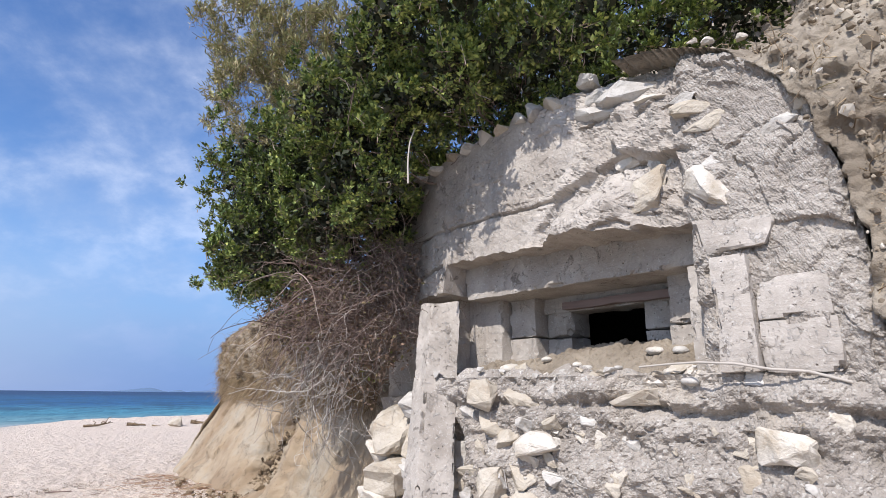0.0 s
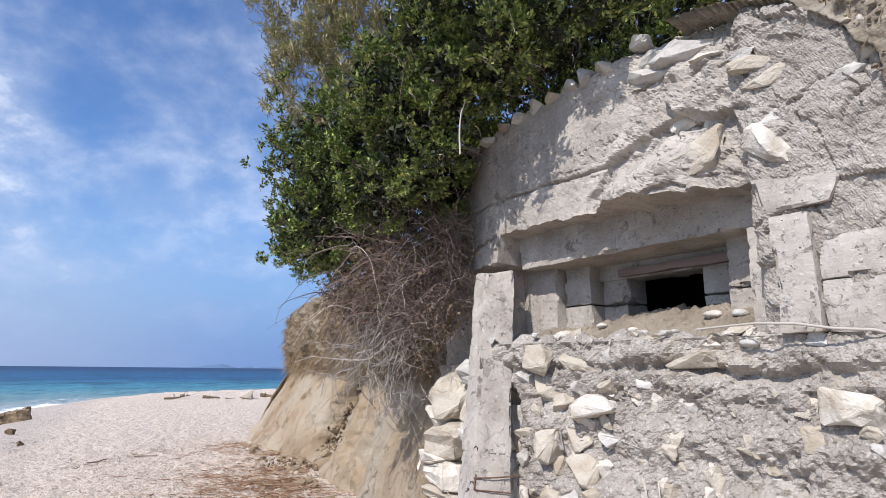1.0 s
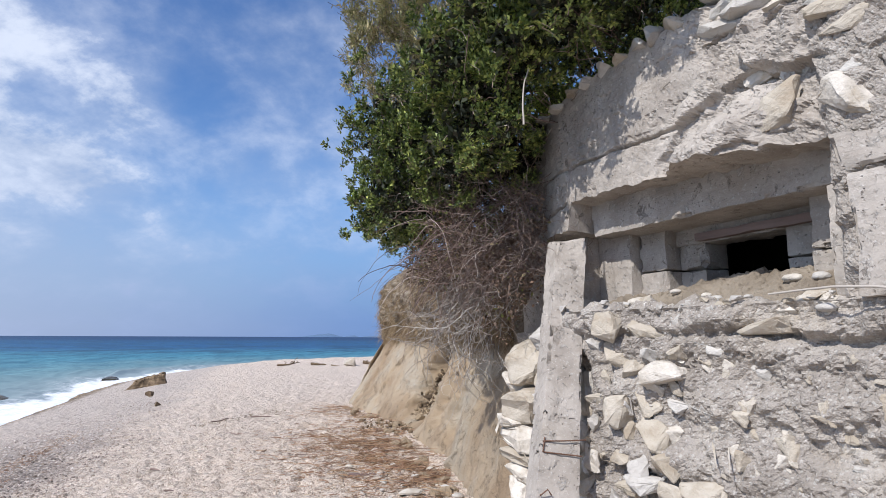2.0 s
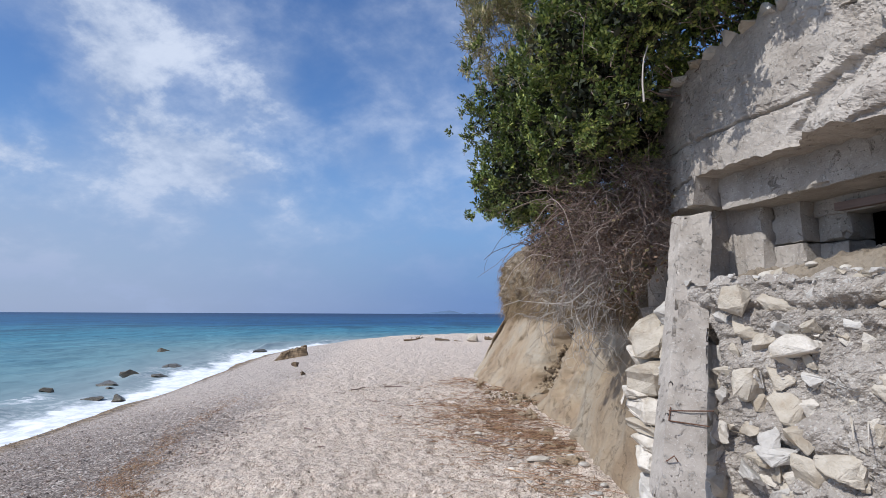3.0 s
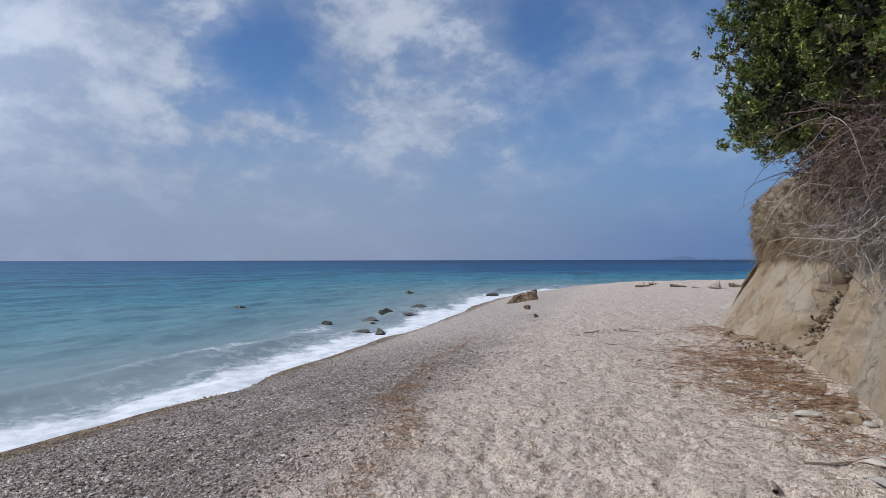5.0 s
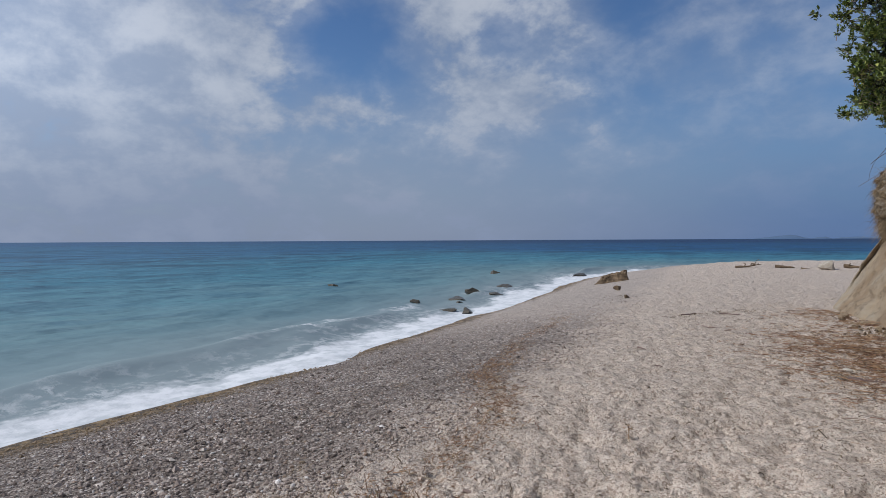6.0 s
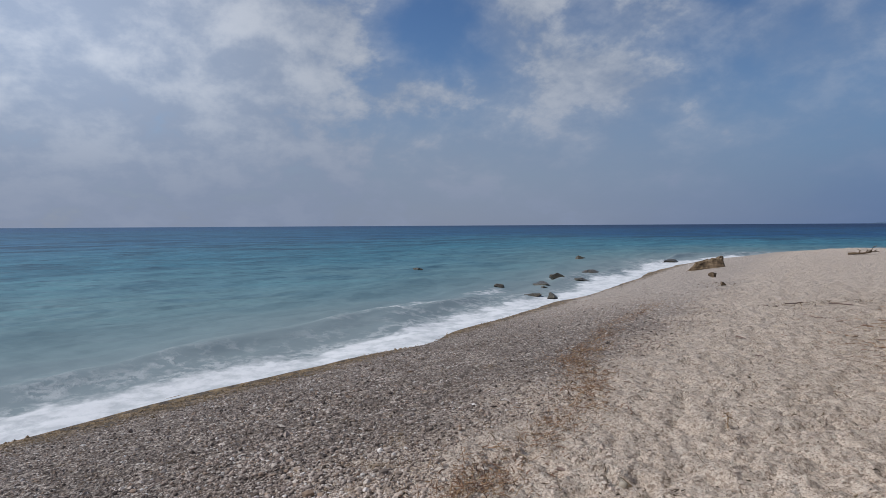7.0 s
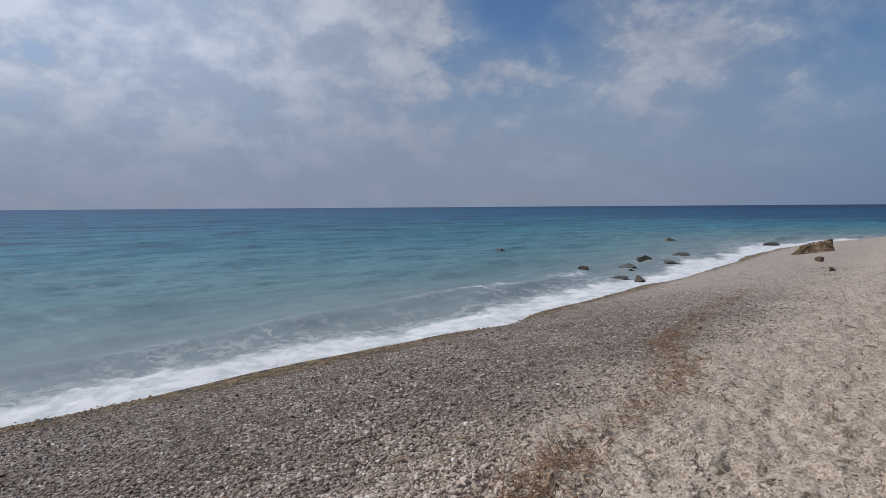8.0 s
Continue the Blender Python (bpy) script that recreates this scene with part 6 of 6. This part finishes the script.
def shingle():
    rng = np.random.default_rng(16)
    a = rng.uniform(radians(80), radians(250), 380000)
    r = 1.4 * (16 / 1.4) ** rng.uniform(0, 1, len(a)) ** 0.8
    xy = np.column_stack([r * np.cos(a), r * np.sin(a) - 0.6])
    w = inland(xy)[0]
    patch = vnoise(np.column_stack([xy * 0.9, 0 * w]), 55)
    low = np.flatnonzero((w > 0.05) & (w < 5.0 + 0.5 * patch))
    size = rng.lognormal(math.log(0.0165), 0.40, len(w)) * (1 + 0.2 * patch)
    near, far = low[r[low] < 4.2][:30000], low[r[low] >= 4.2][:52000]
    scatter_pebbles("shingle", "grey and brown wave-sorted shingle on the beach slope", xy[near], size[near], 17, True)
    scatter_pebbles("shingle", "grey and brown wave-sorted shingle near the water", xy[far], size[far] * 1.2, 20)
    high = np.flatnonzero((w >= 4.6) & (xy[:, 0] < 2 - 0.6 * xy[:, 1]) & (r < 11))[:36000]
    scatter_pebbles("grit", "pale fine grit and shell on the upper beach", xy[high], rng.lognormal(math.log(0.0125), 0.45, len(high)), 18)
    # small dark scraps of bark and weed on the pale grit
    t = rng.uniform(0, 1, (260, 1))
    row = np.array([-6.9, 8.95]) * (1 - t) + np.array([-6.4, 11.3]) * t + rng.normal(0, 0.10, (260, 2))
    row = np.concatenate([row, np.array([-11.0, 12.6]) + rng.normal(0, 0.45, (120, 2)), np.array([-6.5, 11.0]) + rng.normal(0, 0.25, (120, 2))])
    some = np.concatenate([xy[rng.choice(high, 1500)], row])
    paths = []
    for (qx, qy), h in zip(some, ground_z(some)[0]):
        turn = rng.uniform(0, 2 * math.pi)
        paths.append(wander(rng, (qx, qy, h + 0.008), (math.cos(turn), math.sin(turn), rng.normal(0.1, 0.2)), rng.lognormal(math.log(0.030), 0.5), 3, 0.5))
    v, f = tubes(paths, [(t, t * 0.6) for t in rng.uniform(0.002, 0.006, len(paths))], 4)
    tagged(part("bark_scrap", raw_mesh("bark_scrap", v, f), "dark_clod"), "small dark scraps of bark scattered on the upper beach", "bark", kind="stuff")


make_gully_soil()
shingle()
FOOTLINE = np.array([(-0.62, 4.45), (-0.95, 5.1), (-1.35, 5.9), (-1.95, 7.0), (-2.6, 8.2), (-3.4, 9.8), (-4.8, 11.2), (-5.6, 12.4)])


def by_foot(rng, n, reach, lo=0.0, hi=1.0, middle=False):
    """Places on the beach within some reach of the cliff's foot."""
    t = (rng.beta(2.6, 3.2, n) if middle else rng.uniform(lo, hi, n)) * (len(FOOTLINE) - 1)
    i = np.minimum(t.astype(int), len(FOOTLINE) - 2)
    p = FOOTLINE[i] * (1 - (t - i))[:, None] + FOOTLINE[i + 1] * (t - i)[:, None]
    wide = reach * np.interp(t, [0, 2, 4, 5.5, 7], [0.35, 0.6, 1.0, 0.9, 0.5])
    return p + np.array([-0.87, -0.5]) * (np.abs(rng.normal(0, 0.55, n)) * wide)[:, None]


def make_reeds():
    rng = np.random.default_rng(19)
    p = np.concatenate([by_foot(rng, 4200, 2.0, middle=True), by_foot(rng, 2200, 1.0)])
    p = p + 0.18 * np.column_stack([vnoise(np.column_stack([p * 2.5, 0 * p[:, 0]]), 71), vnoise(np.column_stack([p * 2.5, 0 * p[:, 0]]), 72)])
    keep = vnoise(np.column_stack([p * 1.7, 0 * p[:, 0]]), 73) > rng.uniform(-1.2, 0.35, len(p))
    p = p[keep & ((p[:, 1] > 5.9) | (rng.uniform(0, 1, len(p)) < 0.25))]
    heap = np.array([-2.85, 7.4]) + rng.normal(0, 1, (2400, 1)) * np.array([[-0.50, 0.86]]) * 1.05 + rng.normal(0, 1, (2400, 1)) * np.array([[0.86, 0.50]]) * 0.50
    heap = heap[vnoise(np.column_stack([heap * 2.2, 0 * heap[:, 0]]), 74) > rng.uniform(-1.3, 0.5, len(heap))]
    p = np.concatenate([p, heap])
    z = ground_z(p)[0]
    paths, radii = [], []
    for q, h in zip(p, z):
        a = rng.uniform(0, 2 * math.pi)
        d = (math.cos(a), math.sin(a), rng.normal(0.05, 0.16))
        size = rng.lognormal(math.log(0.12), 0.6)
        reed = wander(rng, (q[0], q[1], h + rng.uniform(0.004, 0.03)), d, size, 4, 0.3)
        reed[:, 2] = reed[0, 2] + 0.25 * (reed[:, 2] - reed[0, 2])
        paths.append(reed)
        r = rng.uniform(0.0016, 0.0055)
        radii.append((r, r * 0.7))
    v, f = tubes(paths, radii, 3)
    tagged(part("reed_litter", raw_mesh("reed_litter", v, f), "straw"), "washed-up red-brown reeds and straw at the cliff foot", "driftwood", kind="stuff")
    # strandline scraps along the crest of the shingle
    paths, radii = [], []
    crest = np.array([(-2.3, 0.2), (-2.52, 0.53), (-2.9, 0.93), (-3.62, 2.2), (-4.5, 3.0), (-5.4, 3.4), (-6.0, 4.2), (-7.3, 5.6), (-9.3, 8.6)])
    t = rng.uniform(0, len(crest) - 1.001, 4000)
    i = t.astype(int)
    near = np.abs((t % 1) - 0.5) ** 0.5
    q = crest[i] * (1 - t + i)[:, None] + crest[i + 1] * (t - i)[:, None] + rng.normal(0, 1, (4000, 2)) * (0.06 + 0.17 * near)[:, None]
    for (qx, qy), h in zip(q, ground_z(q)[0]):
        a = rng.normal(2.1, 0.9)
        paths.append(wander(rng, (qx, qy, h + rng.uniform(0.008, 0.022)), (math.cos(a), math.sin(a), rng.normal(0.05, 0.15)), rng.lognormal(math.log(0.036), 0.6), 4, 0.5))
        r = rng.uniform(0.0016, 0.0055)
        radii.append((r, r * 0.4))
    v, f = tubes(paths, radii, 3)
    tagged(part("strandline_scrap", raw_mesh("strandline_scrap", v, f), "straw"), "brown dried seaweed and straw scraps along the strandline", "seaweed", kind="stuff")


make_reeds()


def lone_stone(name, label, x, y, size, mat, k, group="", z=None, turn=None, rounded=False, sink=0.3, category="stone"):
    me = stone_mesh(name, k, size, 11 if category == "rock" else 16, 0.025 if category == "rock" else 0.06, rounded)
    h = ground_z(np.array([[x, y]]))[0][0] if z is None else z
    ob = part(name, me, mat, None, at=pose(x, y, h + size[2] * (0.5 - sink), 0, 0, k * 47 % 360 if turn is None else turn))
    return tagged(ob, label, category, group)


rng = np.random.default_rng(23)
for n, q in enumerate(by_foot(rng, 34, 1.3, 0.02, 0.45)):
    s = float(rng.uniform(0.035, 0.085))
    lone_stone("loose_stone", "pale rounded stone lying at the cliff foot", q[0], q[1], (s * 1.3, s, s * 0.55), "grey_stone" if n % 3 else "white_stone", 600 + n, "loose stones at the cliff foot", rounded=True)
for n, q in enumerate(by_foot(rng, 40, 0.35, 0.25, 0.9)):
    s = float(rng.uniform(0.06, 0.17))
    lone_stone("clay_clod", "crumbled lump of ochre clay fallen from the cliff", q[0], q[1], (s * 1.2, s, s * 0.7), "clay", 660 + n, "fallen clay lumps", category="clod")
lone_stone("flat_stone", "flat tan stone on the shingle beside a plank", -2.10, 6.06, (0.40, 0.24, 0.09), "tan_stone", 701, turn=20)
lone_stone("flat_stone", "flat pale grey stone at the cliff foot", -0.72, 4.02, (0.30, 0.16, 0.05), "grey_stone", 702, turn=-30)
lone_stone("flat_stone", "flat pale stone half buried in shingle", -0.96, 4.52, (0.24, 0.14, 0.05), "white_stone", 703, turn=10)
lone_stone("flat_stone", "flat pale stone half buried in shingle", -1.7, 5.6, (0.26, 0.12, 0.06), "white_stone", 704, turn=35)
h = ground_z(np.array([[-17.1, 19.0]]))[0][0] - 0.16
wedge = [(-0.80, -0.46, 0), (0.74, -0.44, 0), (0.70, 0.50, 0), (-0.70, 0.44, 0), (-0.46, -0.26, 0.40), (0.62, -0.22, 0.72), (0.58, 0.34, 0.66), (-0.42, 0.32, 0.40)]
tagged(part("beach_rock", rough_hexa("beach_rock", [Vector(q) for q in wedge], step=0.05, amp=0.06, chip=0.12, scale=4, k=71, pits=0.05), "rock", None, at=pose(-17.1, 19.0, h, 0, 0, 42)),
       "brown layered wedge-shaped boulder at the edge of the beach", "rock")
lone_stone("beach_rock", "small dark rock on the shingle", -13.0, 14.55, (0.34, 0.28, 0.30), "rock", 712, category="rock")
lone_stone("beach_rock", "small dark rock on the shingle", -10.6, 12.2, (0.20, 0.18, 0.17), "rock", 713, category="rock")
lone_stone("beach_rock", "tan boulder lying on the upper beach", -12.7, 28.4, (1.0, 0.8, 0.75), "tan_stone", 714, sink=0.14, category="rock")
lone_stone("brown_pebble", "round brown pebble on the sand", -2.37, 1.55, (0.065, 0.055, 0.05), "tan_stone", 715, rounded=True, category="pebble")
for n, (x, y, wide, high) in enumerate([(-17.6, 11.45, 1.35, 0.45), (-19.0, 12.85, 0.62, 0.66), (-14.85, 8.97, 0.60, 0.32), (-14.4, 9.4, 0.52, 0.42), (-17.8, 9.4, 0.45, 0.30), (-26.5, 9.6, 0.6, 0.35),
                                        (-18.4, 13.55, 0.70, 0.26), (-21.1, 16.0, 1.5, 0.42), (-29.6, 22.0, 0.8, 0.6), (-25.3, 25.0, 1.3, 0.5), (-16.6, 10.6, 0.35, 0.25)]):
    lone_stone("sea_rock", "dark wet rock awash in the shallow water", x, y, (wide * 1.15, wide * 0.8, high * 0.75), "wet_rock", 720 + n, "rocks in the shallows", z=SEA - 0.02, sink=0.35, category="rock")


def driftwood(name, label, paths, radii, mat="twig"):
    ob = thing(name, label, "driftwood")
    for p, r in zip(paths, radii):
        v, f = tubes([p], [r], 8)
        part("branch", raw_mesh("branch", v, f), mat, ob)
    return ob


def lying(rng, x, y, a, size, n=8, lift=0.02, bend=0.2):
    z = ground_z(np.array([[x, y]]))[0][0]
    path = wander(rng, (x, y, z + lift), (math.cos(a), math.sin(a), 0.0), size, n, bend)
    path[:, 2] = z + lift + 0.25 * (path[:, 2] - z - lift)
    return path


rng = np.random.default_rng(31)
def snag(rng, x, y, a, size, thick, arms):
    """A driftwood branch lying on the beach with broken side arms that stand up from it."""
    main = lying(rng, x, y, a, size, 9, thick * 0.8, 0.3)
    paths, radii = [main], [(thick * 0.9, thick * 0.2)]
    for _ in range(arms):
        i = int(rng.integers(1, 9))
        paths.append(wander(rng, main[i], (rng.normal(0, 0.8), rng.normal(0, 0.8), rng.uniform(0.3, 1.2)), size * rng.uniform(0.15, 0.32), 6, 0.5, 0.5))
        radii.append((thick * 0.5, thick * 0.15))
    return paths, radii


driftwood("driftwood_log", "dark driftwood branch with broken arms on the upper beach", *snag(rng, -16.6, 27.6, 0.55, 1.7, 0.06, 9), "dark_clod")
driftwood("driftwood_log", "dark driftwood stump on the upper beach", *snag(rng, -15.0, 28.4, 0.5, 0.9, 0.13, 4), "dark_clod")
driftwood("driftwood_log", "small dark driftwood piece on the upper beach", *snag(rng, -13.9, 28.6, 0.4, 0.6, 0.07, 2), "dark_clod")
driftwood("driftwood_stump", "weathered driftwood stump near the headland", *snag(rng, -12.9, 30.6, 0.4, 0.9, 0.13, 5), "dark_clod")
for x, y, a, size in ((-6.9, 9.4, 1.35, 0.9), (-6.6, 10.2, 1.2, 0.7), (-6.45, 10.9, 1.5, 0.55), (-7.1, 9.2, 2.2, 0.25), (-5.2, 6.0, 0.4, 0.22), (-1.3, 4.2, 0.3, 0.35), (-2.75, 1.35, 0.4, 0.20), (-5.9, 8.4, 0.2, 0.4),
                      (-8.3, 7.2, 2.0, 0.3), (-4.3, 5.2, 1.0, 0.15)):
    driftwood("stick", "thin dark driftwood stick lying on the beach", [lying(rng, x, y, a, size, 6, 0.012, 0.35)], [(0.012, 0.005)])
driftwood("driftwood_piece", "reddish weathered plank sliver poking from the sand", [lying(rng, -1.22, 3.42, 1.75, 0.22, 5, 0.015, 0.1)], [(0.020, 0.009)])
z = ground_z(np.array([[-2.4, 6.36]]))[0][0]
tagged(part("plank", block("plank", -0.32, 0.32, -0.025, 0.025, 0, 0.022, step=0.04, amp=0.003, chip=0.006, k=61), "driftwood", None, at=pose(-2.38, 6.38, z + 0.012, 0, 2, 28)),
       "thin purple-brown weathered plank on the litter", "plank")


def make_sprig():
    rng = np.random.default_rng(33)
    x, y = -2.80, 2.93
    z = ground_z(np.array([[x, y]]))[0][0]
    ob = thing("sprig", "small dry red-brown plant standing in the sand", "plant")
    stem = wander(rng, (x, y, z - 0.01), (0.1, 0, 1), 0.13, 6, 0.15)
    v, f = tubes([stem] + [wander(rng, stem[i], rng.normal(0, 1, 3) * (1, 1, 0.4), 0.045, 4, 0.3) for i in (2, 3, 3, 4, 5, 5)], [(0.004, 0.002)] * 7, 4)
    part("stem", raw_mesh("stem", v, f), "straw", ob)
    pos = np.repeat(stem[2:], 6, 0) + rng.normal(0, 0.012, (30, 3))
    for q in pos:
        v, f = leaves_at(q[None], rng.normal(0, 1, (1, 3)), np.full(1, 0.024), rng.uniform(-1, 1, 1), leaf_template(0.9))
        part("leaf", raw_mesh("leaf", v, f), "straw", ob)


make_sprig()


def mound_z(u, w):
    z = 1.70 + 0.20 * smooth(w, -0.1, 0.5) * (0.6 + 0.4 * smooth(u, 0.2, 1.2)) - 0.06 * smooth(u, 1.5, 1.85)
    p = np.array([[u, w, 0]])
    return float(z + 0.03 * fbm(p * 4, 4, 0.55, 91)[0] + 0.012 * fbm(p * 22, 3, 0.6, 92)[0])


for n, (u, w, s) in enumerate([(0.27, -0.04, .085), (0.86, 0.10, .05), (0.98, 0.12, .06), (1.05, 0.10, .065), (0.98, -0.06, .05), (1.08, -0.08, .045), (1.14, -0.06, .04), (1.72, -0.08, .065), (0.45, 0.16, .12),
                               (0.56, 0.10, .07), (1.40, 0.22, .08), (1.55, 0.20, .07), (0.70, 0.2, .06), (0.62, -0.05, .05), (0.36, 0.06, .06), (1.30, 0.02, .04), (1.62, -0.04, .08)]):
    me = stone_mesh("slit_pebble", 800 + n, (s * 1.25, s, s * 0.6), rounded=True)
    tagged(part("slit_pebble", me, "white_stone" if n % 4 != 3 else "grey_stone", None, at=FACE @ pose(u, w, mound_z(u, w) + s * 0.12, 0, 0, n * 53)), "white rounded pebble lying on the earth in the firing slit", "pebble", "pebbles in the firing slit")
for n, (u, z, s) in enumerate([(1.81, 3.45, .045), (1.89, 3.42, .06), (2.05, 3.36, .055)]):
    me = stone_mesh("roof_stone", 830 + n, (s * 1.3, s, s * 0.7))
    tagged(part("roof_stone", me, "white_stone", None, at=FACE @ pose(u, 0.12, z, 0, 0, n * 40)), "small white stone on the broken roof edge", "stone", "white stones on the roof edge")
line = [(1.50, -0.13, 1.735), (1.66, -0.12, 1.745), (1.80, -0.17, 1.745), (1.95, -0.17, 1.735), (2.08, -0.15, 1.71), (2.20, -0.12, 1.70), (2.32, -0.06, 1.66)]
v, f = tubes([[tuple(on_face(*q)) for q in line]], [(0.005, 0.007)], 6)
tagged(part("root", raw_mesh("root", v, f), "root"), "pale bare root trailing over the bunker sill", "root")


def make_far_hills():
    rows = []
    a = np.linspace(radians(30), radians(-40), 140)
    h = 52 * smooth(a, radians(30), radians(26.5)) * (0.55 + 0.45 * fbm(np.column_stack([a * 30, 0 * a, 0 * a]), 4, 0.5, 141)) + 14 * smooth(a, radians(22), radians(10))
    for t, b in ((0, 0), (0.55, 40), (1.0, 120), (0.7, 300), (0, 600)):
        r = 3700 + b
        rows.append(np.column_stack([-r * np.sin(a), r * np.cos(a), SEA - 1 + h * t]))
    v = np.array(rows)
    tagged(part("backdrop", raw_mesh("backdrop", v.reshape(-1, 3), grid_faces(len(rows), len(a))), "far_hill"), "low hazy blue hills across the bay", "hills", kind="structure")


make_far_hills()
